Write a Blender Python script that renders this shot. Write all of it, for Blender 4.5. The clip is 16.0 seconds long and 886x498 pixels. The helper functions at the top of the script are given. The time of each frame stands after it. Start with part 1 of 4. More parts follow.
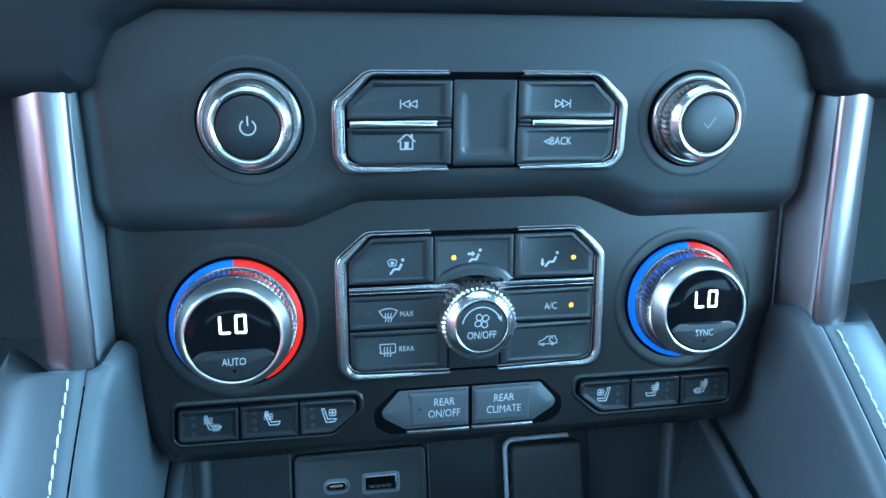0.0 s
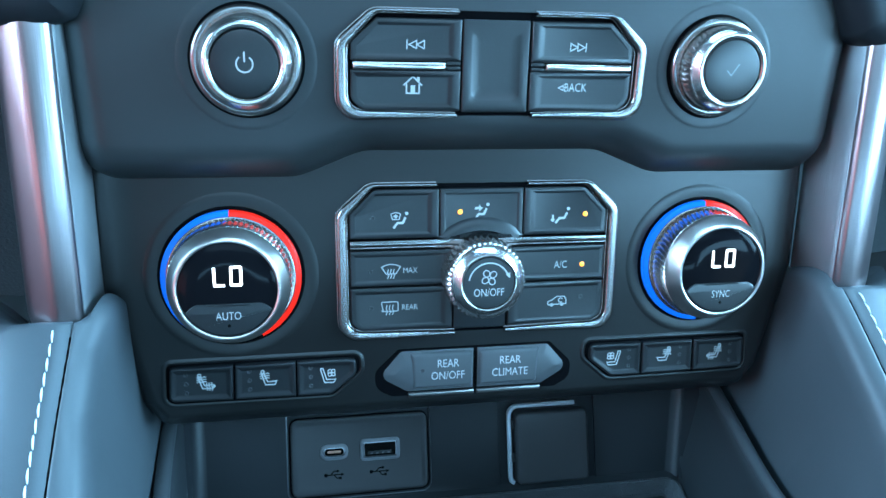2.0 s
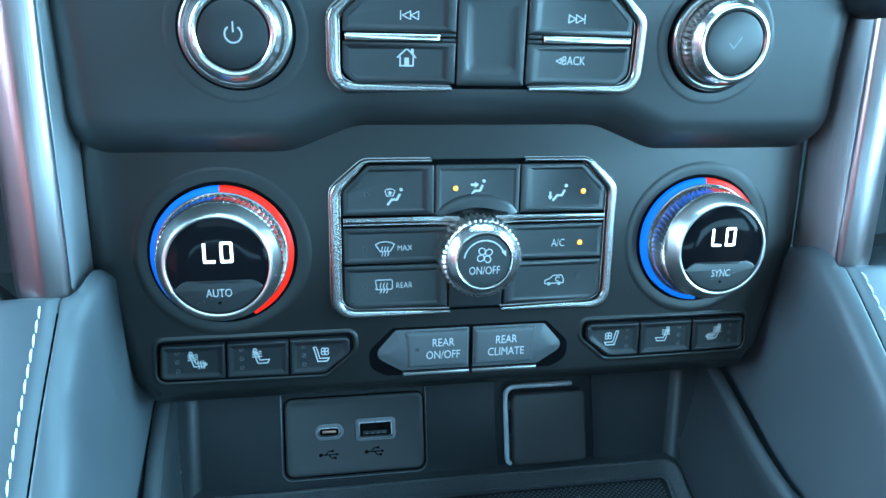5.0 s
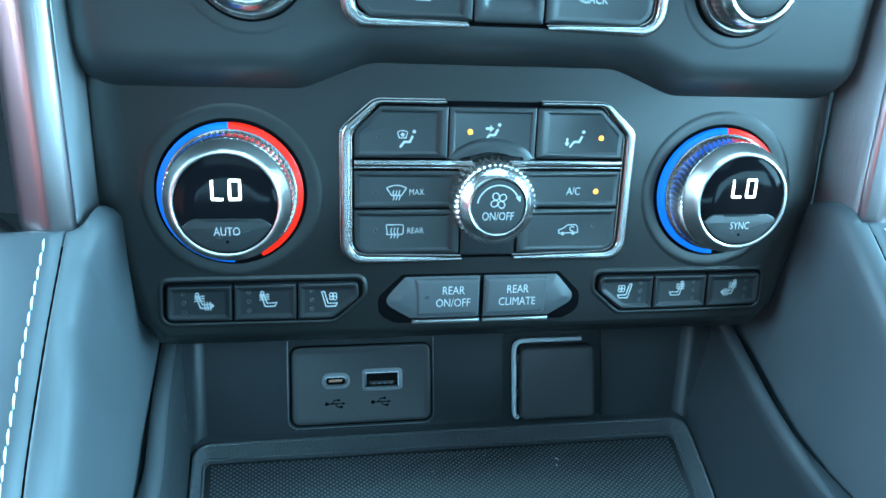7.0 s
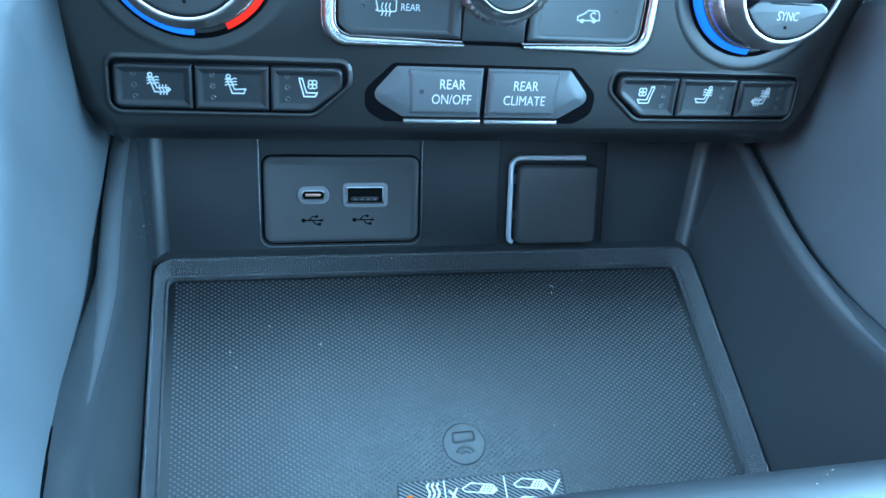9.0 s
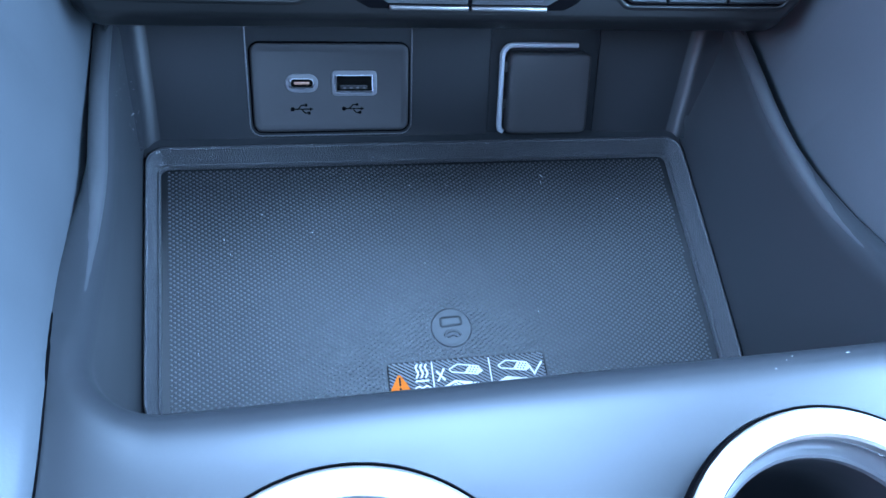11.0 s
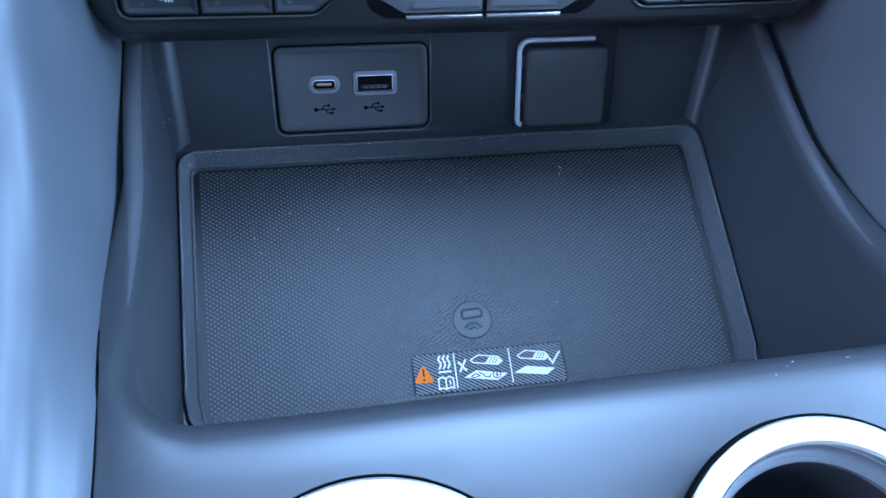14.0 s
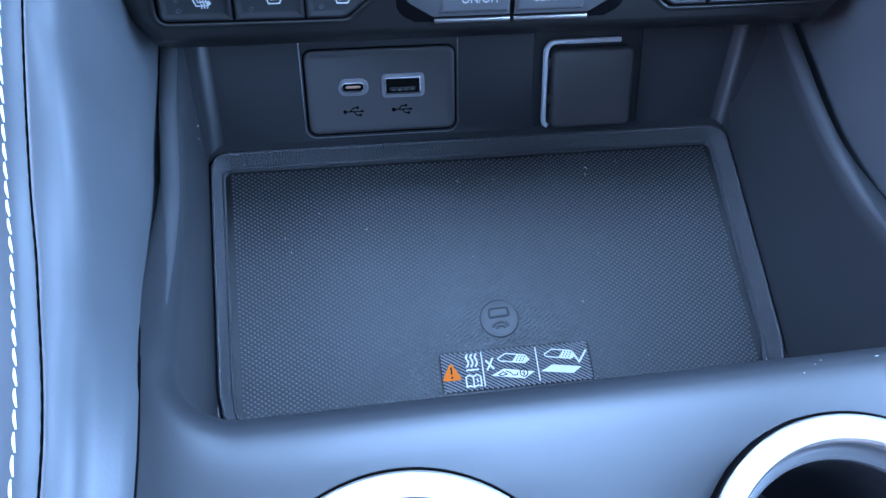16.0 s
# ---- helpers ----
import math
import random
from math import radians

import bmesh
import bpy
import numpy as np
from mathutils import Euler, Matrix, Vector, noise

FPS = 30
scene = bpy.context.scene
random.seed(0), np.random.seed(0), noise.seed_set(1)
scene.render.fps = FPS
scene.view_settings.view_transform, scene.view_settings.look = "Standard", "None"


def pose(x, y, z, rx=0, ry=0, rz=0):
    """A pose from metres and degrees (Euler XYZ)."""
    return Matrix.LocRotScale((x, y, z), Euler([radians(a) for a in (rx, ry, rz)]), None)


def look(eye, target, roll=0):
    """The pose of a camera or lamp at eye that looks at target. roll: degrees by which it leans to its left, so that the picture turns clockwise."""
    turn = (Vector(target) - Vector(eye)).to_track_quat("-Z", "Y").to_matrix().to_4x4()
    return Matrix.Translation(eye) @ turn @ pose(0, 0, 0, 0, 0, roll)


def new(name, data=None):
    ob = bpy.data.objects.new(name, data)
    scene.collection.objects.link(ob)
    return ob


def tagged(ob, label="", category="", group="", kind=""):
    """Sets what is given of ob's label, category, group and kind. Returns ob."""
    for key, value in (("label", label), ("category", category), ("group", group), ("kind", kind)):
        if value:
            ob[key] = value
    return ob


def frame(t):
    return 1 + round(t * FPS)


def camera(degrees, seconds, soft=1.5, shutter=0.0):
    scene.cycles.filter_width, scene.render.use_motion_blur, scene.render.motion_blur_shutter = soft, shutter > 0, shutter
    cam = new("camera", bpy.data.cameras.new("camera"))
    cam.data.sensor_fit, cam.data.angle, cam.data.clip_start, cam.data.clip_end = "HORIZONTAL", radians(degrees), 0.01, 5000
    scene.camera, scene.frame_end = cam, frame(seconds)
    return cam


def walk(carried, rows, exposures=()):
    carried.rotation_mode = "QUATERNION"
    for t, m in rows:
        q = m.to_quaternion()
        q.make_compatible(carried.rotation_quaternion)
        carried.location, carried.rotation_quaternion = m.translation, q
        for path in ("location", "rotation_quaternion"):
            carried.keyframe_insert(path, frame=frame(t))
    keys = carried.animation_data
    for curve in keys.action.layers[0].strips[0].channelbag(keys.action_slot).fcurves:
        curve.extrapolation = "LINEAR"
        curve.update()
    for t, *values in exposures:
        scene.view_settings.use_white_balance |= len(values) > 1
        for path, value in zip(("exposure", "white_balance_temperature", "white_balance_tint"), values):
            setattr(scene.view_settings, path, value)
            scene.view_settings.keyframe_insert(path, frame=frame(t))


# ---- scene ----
cam = camera(61.86, 16.0, 1.5, 0.5)
# seconds, eye in metres, yaw, pitch, roll in degrees
ROWS = [
    (0.0, -0.0571, -0.1895, 0.3052, -12.82, -38.17, 5.81),
    (0.5, -0.0559, -0.1887, 0.3052, -12.93, -38.32, 5.97),
    (1.0, -0.0556, -0.1877, 0.2993, -13.13, -38.53, 6.28),
    (1.5, -0.0572, -0.1868, 0.2950, -13.33, -38.94, 6.58),
    (2.0, -0.0586, -0.1858, 0.2892, -13.40, -39.43, 6.80),
    (2.5, -0.0586, -0.1863, 0.2892, -13.35, -39.74, 6.89),
    (3.0, -0.0599, -0.1857, 0.2877, -13.42, -40.03, 6.89),
    (3.5, -0.0572, -0.1849, 0.2866, -13.36, -40.12, 6.81),
    (3.7, -0.0578, -0.1846, 0.2866, -13.48, -40.02, 6.87),
    (5.8, -0.0538, -0.1845, 0.2791, -12.95, -41.03, 6.93),
    (6.0, -0.0549, -0.1847, 0.2765, -12.88, -41.08, 6.96),
    (6.5, -0.0555, -0.1855, 0.2747, -12.85, -41.89, 7.37),
    (7.0, -0.0565, -0.1858, 0.2748, -13.08, -43.00, 8.07),
    (7.5, -0.0613, -0.1817, 0.2573, -14.17, -45.22, 9.81),
    (7.7, -0.0629, -0.1811, 0.2442, -15.65, -47.22, 11.74),
    (8.0, -0.0643, -0.1828, 0.2343, -17.94, -50.49, 14.47),
    (8.5, -0.0613, -0.1805, 0.2343, -19.44, -52.20, 15.21),
    (9.0, -0.0595, -0.1789, 0.2363, -19.60, -52.77, 14.53),
    (9.5, -0.0585, -0.1787, 0.2383, -19.61, -53.31, 14.05),
    (10.0, -0.0575, -0.1772, 0.2400, -20.60, -55.07, 15.05),
    (10.2, -0.0592, -0.1811, 0.2377, -21.55, -56.67, 16.28),
    (12.3, -0.0487, -0.1708, 0.2523, -24.18, -64.86, 17.83),
    (12.5, -0.0491, -0.1696, 0.2532, -24.02, -65.16, 17.64),
    (13.0, -0.0508, -0.1704, 0.2555, -23.47, -65.04, 17.08),
    (13.5, -0.0506, -0.1708, 0.2545, -22.16, -65.28, 15.91),
    (14.0, -0.0527, -0.1714, 0.2570, -21.05, -65.41, 14.96),
    (14.5, -0.0542, -0.1721, 0.2587, -19.60, -65.56, 13.72),
    (15.0, -0.0544, -0.1724, 0.2585, -18.48, -65.75, 12.72),
    (15.5, -0.0540, -0.1723, 0.2601, -17.57, -65.81, 11.81),
    (16.0, -0.0551, -0.1729, 0.2600, -16.96, -65.75, 11.19),
]
EXPOSURES = ((0.0, 0.68, 6050, 2), (3.7, 0.88, 6200, -3), (7.3, 1.06, 6450, -9), (8.0, 1.32, 6500, -10), (8.6, 1.42, 6260, -3), (9.6, 1.44, 6120, 17), (12.3, 1.09, 6130, 29), (16.0, 0.86, 6180, 34))
walk(cam, [(t, pose(x, y, z, 90 + p, 0, a) @ pose(0, 0, 0, 0, 0, r)) for t, x, y, z, a, p, r in ROWS], EXPOSURES)

# ------------------------------------------------------------------ world and light
world = bpy.data.worlds.new("world")
scene.world = world
world.use_nodes = True
wn = world.node_tree.nodes
sky = wn.new("ShaderNodeTexSky")
sky.sky_type, sky.sun_disc = "NISHITA", False
sky.sun_elevation, sky.sun_rotation = radians(25), radians(186)
wn["Background"].inputs["Strength"].default_value = 0.10
world.node_tree.links.new(sky.outputs["Color"], wn["Background"].inputs["Color"])
sun = new("sun", bpy.data.lights.new("sun", "SUN"))
sun.data.energy, sun.data.angle, sun.data.color = 1.0, radians(12), (1.0, 0.95, 0.88)
sun.matrix_world = look((0, 0, 3), (0.1, 0.9, 2.58))


def window_light(name, place, target, width, height, power, colour):
    """An area lamp for daylight from a window opening, or added as fill."""
    lamp = new(name, bpy.data.lights.new(name, "AREA"))
    lamp.data.shape, lamp.data.size, lamp.data.size_y = "RECTANGLE", width, height
    lamp.data.energy, lamp.data.color = power, colour
    lamp.matrix_world = look(place, target)
    return lamp


DAY = (0.33, 0.66, 1.0)
window_light("windscreen_light", (0.10, 0.25, 0.76), (0, -0.05, 0.1), 0.50, 0.40, 11.5, DAY)
window_light("side_window_light", (-0.84, -0.05, 0.55), (0, -0.1, 0.1), 0.8, 0.26, 17.0, DAY)
window_light("side_window_light", (0.84, -0.08, 0.52), (0, -0.05, 0.1), 0.9, 0.40, 33.0, DAY)
window_light("rear_side_window_light", (0.84, -1.10, 0.60), (0, 0.0, 0.15), 0.7, 0.22, 8.0, DAY)
# fill lamp added before the closed rear wall to brighten the audio panel
window_light("rear_fill_light", (0.0, -2.2, 0.80), (0.0, 0.0, 0.2), 1.4, 0.10, 4.6, DAY)
# assumed sunroof: lamp added to light the stack from above and behind
window_light("sunroof_light", (0, -0.62, 0.86), (0, -0.4, 0.0), 0.9, 0.5, 3.6, DAY)

# ------------------------------------------------------------------ materials


def material(name, colour, rough=0.5, metal=0.0, grain=0.0, scale=400.0, vary=0.15, spec=0.5, coat=0.0, emit=None, power=0.0, depth=0.0004):
    """A surface with colour and roughness variation at two scales and a fine relief."""
    m = bpy.data.materials.new(name)
    m.use_nodes = True
    nt = m.node_tree
    n, l = nt.nodes, nt.links
    b = n["Principled BSDF"]
    b.inputs["Metallic"].default_value = metal
    b.inputs["Specular IOR Level"].default_value = spec
    b.inputs["Coat Weight"].default_value = coat
    b.inputs["Coat Roughness"].default_value = 0.08
    co = n.new("ShaderNodeTexCoord")
    wide, fine = n.new("ShaderNodeTexNoise"), n.new("ShaderNodeTexNoise")
    wide.inputs["Scale"].default_value, wide.inputs["Detail"].default_value = 35.0, 4.0
    fine.inputs["Scale"].default_value, fine.inputs["Detail"].default_value = scale, 3.0
    for tex in (wide, fine):
        l.new(co.outputs["Object"], tex.inputs["Vector"])
    mix = n.new("ShaderNodeMix")
    mix.data_type = "RGBA"
    low, high = (1 - vary), (1 + vary)
    mix.inputs["A"].default_value = (*[c * low for c in colour], 1)
    mix.inputs["B"].default_value = (*[min(1, c * high) for c in colour], 1)
    l.new(wide.outputs["Fac"], mix.inputs["Factor"])
    l.new(mix.outputs["Result"], b.inputs["Base Color"])
    ramp = n.new("ShaderNodeMapRange")
    ramp.inputs["To Min"].default_value, ramp.inputs["To Max"].default_value = max(0.02, rough - 0.3 * vary), min(1, rough + 0.3 * vary)
    l.new(wide.outputs["Fac"], ramp.inputs["Value"])
    l.new(ramp.outputs["Result"], b.inputs["Roughness"])
    if grain:
        bump = n.new("ShaderNodeBump")
        bump.inputs["Strength"].default_value, bump.inputs["Distance"].default_value = grain, depth
        l.new(fine.outputs["Fac"], bump.inputs["Height"])
        l.new(bump.outputs["Normal"], b.inputs["Normal"])
    if emit:
        b.inputs["Emission Color"].default_value = (*emit, 1)
        b.inputs["Emission Strength"].default_value = power
    return m


def brushed(name, colour, rough, depth, fine=2600):
    """Metal with fine scratches that run along the local y axis."""
    m = material(name, colour, rough, metal=1.0)
    nt = m.node_tree
    n, l = nt.nodes, nt.links
    co, mp, tex, bump = n.new("ShaderNodeTexCoord"), n.new("ShaderNodeMapping"), n.new("ShaderNodeTexNoise"), n.new("ShaderNodeBump")
    mp.inputs["Scale"].default_value = (fine, 60, fine)
    tex.inputs["Scale"].default_value, tex.inputs["Detail"].default_value = 1.0, 2.0
    bump.inputs["Strength"].default_value, bump.inputs["Distance"].default_value = depth, 0.0004
    l.new(co.outputs["Object"], mp.inputs["Vector"])
    l.new(mp.outputs["Vector"], tex.inputs["Vector"])
    l.new(tex.outputs["Fac"], bump.inputs["Height"])
    l.new(bump.outputs["Normal"], n["Principled BSDF"].inputs["Normal"])
    return m


SOFT = material("soft_touch_plastic", (0.010, 0.011, 0.012), 0.46, grain=0.02, scale=5200, spec=0.37)
LIPM = material("dash_lip_skin", (0.010, 0.011, 0.013), 0.5, grain=0.05, scale=2600, spec=0.20)
HOUSING = material("soft_housing_plastic", (0.020, 0.0225, 0.0237), 0.43, grain=0.03, scale=4200, vary=0.06, spec=0.43)
PANEL = material("fascia_plastic", (0.0072, 0.0071, 0.0071), 0.33, grain=0.02, scale=5200, vary=0.06, spec=0.45)
BUTTON = material("button_plastic", (0.008, 0.009, 0.010), 0.33, grain=0.012, scale=6000, spec=0.52)
SEATKEY = material("seat_key_plastic", (0.007, 0.0075, 0.0085), 0.40, grain=0.012, scale=6000, spec=0.32)
GREYKEY = material("grey_key_plastic", (0.045, 0.048, 0.051), 0.38, grain=0.04, scale=6000, spec=0.42)
# near-black, so that flush sheets look like shaded gaps and recesses
GAP = material("black_recess", (0.0015, 0.0015, 0.002), 0.8, spec=0.03)
# lighter than TRAY: the highlight on edges is put into this colour
EDGEGLEAM = material("edge_highlight_plastic", (0.036, 0.038, 0.041), 0.32, grain=0.03, scale=3600, vary=0.06, spec=0.8)
LEATHER = material("dark_leather", (0.046, 0.052, 0.057), 0.46, grain=0.07, scale=1500, spec=0.38)
PEBBLE = material("pebbled_dash_skin", (0.028, 0.031, 0.033), 0.5, grain=0.9, scale=900)
TRAY = material("console_plastic", (0.0180, 0.0197, 0.0219), 0.38, grain=0.02, scale=3600, vary=0.06, spec=0.57)
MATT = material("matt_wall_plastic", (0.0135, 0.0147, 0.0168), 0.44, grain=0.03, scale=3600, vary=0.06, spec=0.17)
CORNERM = material("tray_corner_plastic", (0.0135, 0.0147, 0.0168), 0.42, grain=0.03, scale=3600, vary=0.06, spec=0.30)
MARK = material("smooth_rubber", (0.012, 0.013, 0.0145), 0.42, grain=0.03, scale=3000, spec=0.42)
RIM = material("tray_rim_plastic", (0.034, 0.036, 0.040), 0.33, grain=0.9, scale=1700, spec=0.78, depth=0.0011)
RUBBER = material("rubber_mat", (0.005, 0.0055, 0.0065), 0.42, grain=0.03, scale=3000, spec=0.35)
# same rubber as the mat, coloured lighter for the glint on the dots
DOTM = material("glinting_rubber_dots", (0.037, 0.040, 0.044), 0.33, spec=0.65)
CHROME = material("chrome", (0.66, 0.60, 0.56), 0.18, metal=1.0, vary=0.03)
TRIMCHROME = material("dark_chrome_trim", (0.26, 0.238, 0.230), 0.25, metal=1.0, vary=0.05)
SATIN = material("satin_chrome", (0.62, 0.57, 0.54), 0.24, metal=1.0, vary=0.05)
RIMSATIN = material("satin_rim", (0.66, 0.60, 0.565), 0.30, metal=1.0, vary=0.05)
RINGM = material("cup_ring_satin", (0.85, 0.79, 0.74), 0.30, metal=1.0, vary=0.06)
WELL = material("dark_well_rubber", (0.012, 0.013, 0.015), 0.5, spec=0.30)
SHOULDER = material("satin_cup_shoulder", (0.06, 0.063, 0.068), 0.34)
BRUSH = brushed("brushed_aluminium", (0.46, 0.47, 0.48), 0.52, 0.42, 3600)
# pink put into the metal's colour to strengthen the red reflection
PILLAR = brushed("satin_aluminium", (0.33, 0.285, 0.29), 0.30, 0.13)
PRINT = material("white_print", (0.36, 0.355, 0.35), 0.5, vary=0.04)
DIM = material("grey_print", (0.19, 0.20, 0.21), 0.5, vary=0.04)
GLASS = material("black_display_glass", (0.004, 0.004, 0.005), 0.08, vary=0.02, spec=0.05)
DIGIT = material("lit_digit", (0.9, 0.88, 0.86), 0.5, vary=0.01, emit=(1.0, 0.93, 0.88), power=1.6)
AMBER = material("lit_amber_lens", (0.6, 0.20, 0.02), 0.4, vary=0.02, emit=(1.0, 0.36, 0.03), power=1.8)
BLUE = material("blue_ring", (0.008, 0.08, 0.45), 0.3, vary=0.05, spec=0.15, emit=(0.02, 0.16, 0.85), power=0.40)
RED = material("red_ring", (0.42, 0.008, 0.004), 0.3, vary=0.05, spec=0.15, emit=(0.95, 0.02, 0.01), power=0.40)
THREAD = material("white_thread", (0.66, 0.68, 0.68), 0.7, grain=0.6, scale=3000, vary=0.08)
SEAM = material("seam_thread_and_gap_dark", (0.0015, 0.0015, 0.002), 0.9, spec=0.02)
GASKET = material("grey_rubber_seal", (0.34, 0.36, 0.38), 0.45, vary=0.05)
STEEL = material("port_steel", (0.40, 0.40, 0.42), 0.30, metal=1.0, vary=0.05)
PORTIN = material("port_black", (0.003, 0.003, 0.003), 0.9, spec=0.05)
BEZEL = material("port_bezel_grey", (0.115, 0.112, 0.12), 0.40)
STRIP = material("satin_strip", (0.20, 0.19, 0.185), 0.36, metal=1.0, vary=0.05)
COPPER = material("port_copper", (0.45, 0.25, 0.18), 0.35, metal=0.8)
STICK = material("sticker_black", (0.003, 0.003, 0.004), 0.5, spec=0.10)
ORANGE = material("orange_print", (0.80, 0.15, 0.006), 0.6, vary=0.03, spec=0.12)
LINER = material("roof_lining", (0.07, 0.07, 0.07), 0.9, grain=0.3, scale=900)
CARPET = material("dark_carpet", (0.06, 0.06, 0.062), 0.95, grain=0.8, scale=900)
TRIMDARK = material("cabin_trim", (0.06, 0.06, 0.062), 0.6, grain=0.3, scale=700)
# unseen driver-side wall coloured red to tint reflections in the left upright
TRIMRED = material("red_brown_reflector_trim", (0.30, 0.115, 0.12), 0.6, grain=0.3, scale=700)
PORTFACE = material("usb_panel_plastic", (0.0318, 0.0306, 0.0322), 0.46, grain=0.03, scale=5000, spec=0.28)
STICKPRINT = material("sticker_white_print", (0.80, 0.75, 0.70), 0.55, vary=0.03, spec=0.2)
HATCH = material("grey_hatching", (0.17, 0.17, 0.175), 0.6, vary=0.1, spec=0.15)

# ------------------------------------------------------------------ mesh helpers (lengths in centimetres)
CM = 0.01


class Outline(list):
    """A closed outline that remembers its corners (x, y, radius)."""

    corners, steps = (), 5


def rounded(points, n=5):
    """A closed outline from (x, y, radius) corners; every corner gives the same number of points."""
    out = Outline()
    out.corners, out.steps = tuple(points), n
    for i, (x, y, r) in enumerate(points):
        p, a, b = Vector((x, y)), Vector(points[i - 1][:2]), Vector(points[(i + 1) % len(points)][:2])
        da, db = (a - p).normalized(), (b - p).normalized()
        half = math.acos(max(-1, min(1, da.dot(db)))) / 2
        reach = min(max(r, 0.002) / max(math.tan(half), 1e-3), 0.48 * (a - p).length, 0.48 * (b - p).length)
        r2 = reach * math.tan(half)
        mid = p + (da + db).normalized() * (r2 / math.sin(half))
        s, e = p + da * reach - mid, p + db * reach - mid
        sa = math.atan2(s.y, s.x)
        turn = (math.atan2(e.y, e.x) - sa + math.pi) % (2 * math.pi) - math.pi
        for k in range(n + 1):
            t = sa + turn * k / n
            out.append((mid.x + r2 * math.cos(t), mid.y + r2 * math.sin(t)))
    return out


def area(poly):
    return sum(poly[i - 1][0] * p[1] - p[0] * poly[i - 1][1] for i, p in enumerate(poly)) / 2


def inset(poly, d):
    """The outline drawn in by d (out, if negative)."""
    if not d:
        return poly
    corners = getattr(poly, "corners", None)
    base = corners or [(x, y, 0.0) for x, y in poly]
    sign = 1 if area([c[:2] for c in base]) > 0 else -1
    out = []
    for i, (x, y, r) in enumerate(base):
        p, a, b = Vector((x, y)), Vector(base[i - 1][:2]), Vector(base[(i + 1) % len(base)][:2])
        e1, e2 = p - a, b - p
        e1 = e1.normalized() if e1.length > 1e-9 else e2.normalized()
        e2 = e2.normalized() if e2.length > 1e-9 else e1
        n1, n2 = Vector((-e1.y, e1.x)), Vector((-e2.y, e2.x))
        q = p + (n1 + n2) / max(0.35, 1 + n1.dot(n2)) * d * sign
        hollow = (e1.x * e2.y - e1.y * e2.x) * sign < 0
        out.append((q.x, q.y, max(0.0, r + d if hollow else r - d)))
    return rounded(out, poly.steps) if corners else [c[:2] for c in out]


def skin(rings, closed=True, cap0=False, cap1=False):
    """A bmesh over rows of 3D points, in centimetres."""
    bm = bmesh.new()
    rows = [[bm.verts.new((x * CM, y * CM, z * CM)) for x, y, z in ring] for ring in rings]
    n = len(rows[0])
    for a, b in zip(rows, rows[1:]):
        for i in range(n if closed else n - 1):
            j = (i + 1) % n
            bm.faces.new((a[i], a[j], b[j], b[i]))
    if cap0:
        bm.faces.new(rows[0][::-1])
    if cap1:
        bm.faces.new(rows[-1])
    bmesh.ops.recalc_face_normals(bm, faces=bm.faces)
    return bm


def loft(poly, prof, cap0=False, cap1=True):
    """Outline rings: prof is a list of (inset, height)."""
    return skin([[(x, y, w) for x, y in inset(poly, d)] for d, w in prof], True, cap0, cap1)


def arc(d0, w0, d1, w1, n=4):
    """A rounded edge from a side wall (d0, w0) to a flat face (d1, w1), as a profile."""
    return [(d0 + (d1 - d0) * (1 - math.cos(k / n * math.pi / 2)), w0 + (w1 - w0) * math.sin(k / n * math.pi / 2)) for k in range(n + 1)]


def slab(poly, low, high, edge=0.05, n=3):
    return loft(poly, [(0, low)] + arc(0, high - edge, edge, high, n), True, True)


def box(x0, x1, y0, y1, r=0.0):
    return rounded([(x0, y0, r), (x1, y0, r), (x1, y1, r), (x0, y1, r)])


def circle(r, n=48, x=0.0, y=0.0):
    return [(x + r * math.cos(2 * math.pi * k / n), y + r * math.sin(2 * math.pi * k / n)) for k in range(n)]


def lathe(prof, n=72, cap0=False, cap1=False):
    return skin([[(r * math.cos(2 * math.pi * k / n), r * math.sin(2 * math.pi * k / n), w) for k in range(n)] for r, w in prof], True, cap0, cap1)


def knurled(prof, teeth, depth, twist=0.0):
    """A turned ring with teeth: prof is a list of (radius, height)."""
    n = teeth * 4
    rings = []
    for i, (r, w) in enumerate(prof):
        fade = 0.0 if i in (0, len(prof) - 1) else 1.0
        ring = []
        for k in range(n):
            a = 2 * math.pi * k / n + twist * i
            rr = r - depth * fade * (0.0, 0.35, 1.0, 0.35)[k % 4]
            ring.append((rr * math.cos(a), rr * math.sin(a), w))
        rings.append(ring)
    return skin(rings)


def sweep(path, sections, cap=True):
    """A solid along a path of 3D points lying in the local plane; sections: (side, up) outlines, one for all or one a point."""
    rings = []
    for i, p in enumerate(path):
        p = Vector(p)
        a, b = Vector(path[max(0, i - 1)]), Vector(path[min(len(path) - 1, i + 1)])
        t1 = (p - a).normalized() if (p - a).length > 1e-9 else (b - p).normalized()
        t2 = (b - p).normalized() if (b - p).length > 1e-9 else t1
        n1, n2 = Vector((-t1.y, t1.x, 0)), Vector((-t2.y, t2.x, 0))
        m = (n1 + n2) / max(0.4, 1 + n1.dot(n2))
        sec = sections[i] if isinstance(sections[0][0], (tuple, list)) else sections
        rings.append([(p.x + m.x * s, p.y + m.y * s, p.z + h) for s, h in sec])
    return skin(rings, True, cap, cap)


def merge(bms):
    """Several bmeshes in one."""
    out = bmesh.new()
    for bm in bms:
        me = bpy.data.meshes.new("m")
        bm.to_mesh(me)
        bm.free()
        out.from_mesh(me)
        bpy.data.meshes.remove(me)
    return out


def shift(bm, x=0.0, y=0.0, z=0.0):
    bmesh.ops.translate(bm, verts=bm.verts, vec=(x * CM, y * CM, z * CM))
    return bm


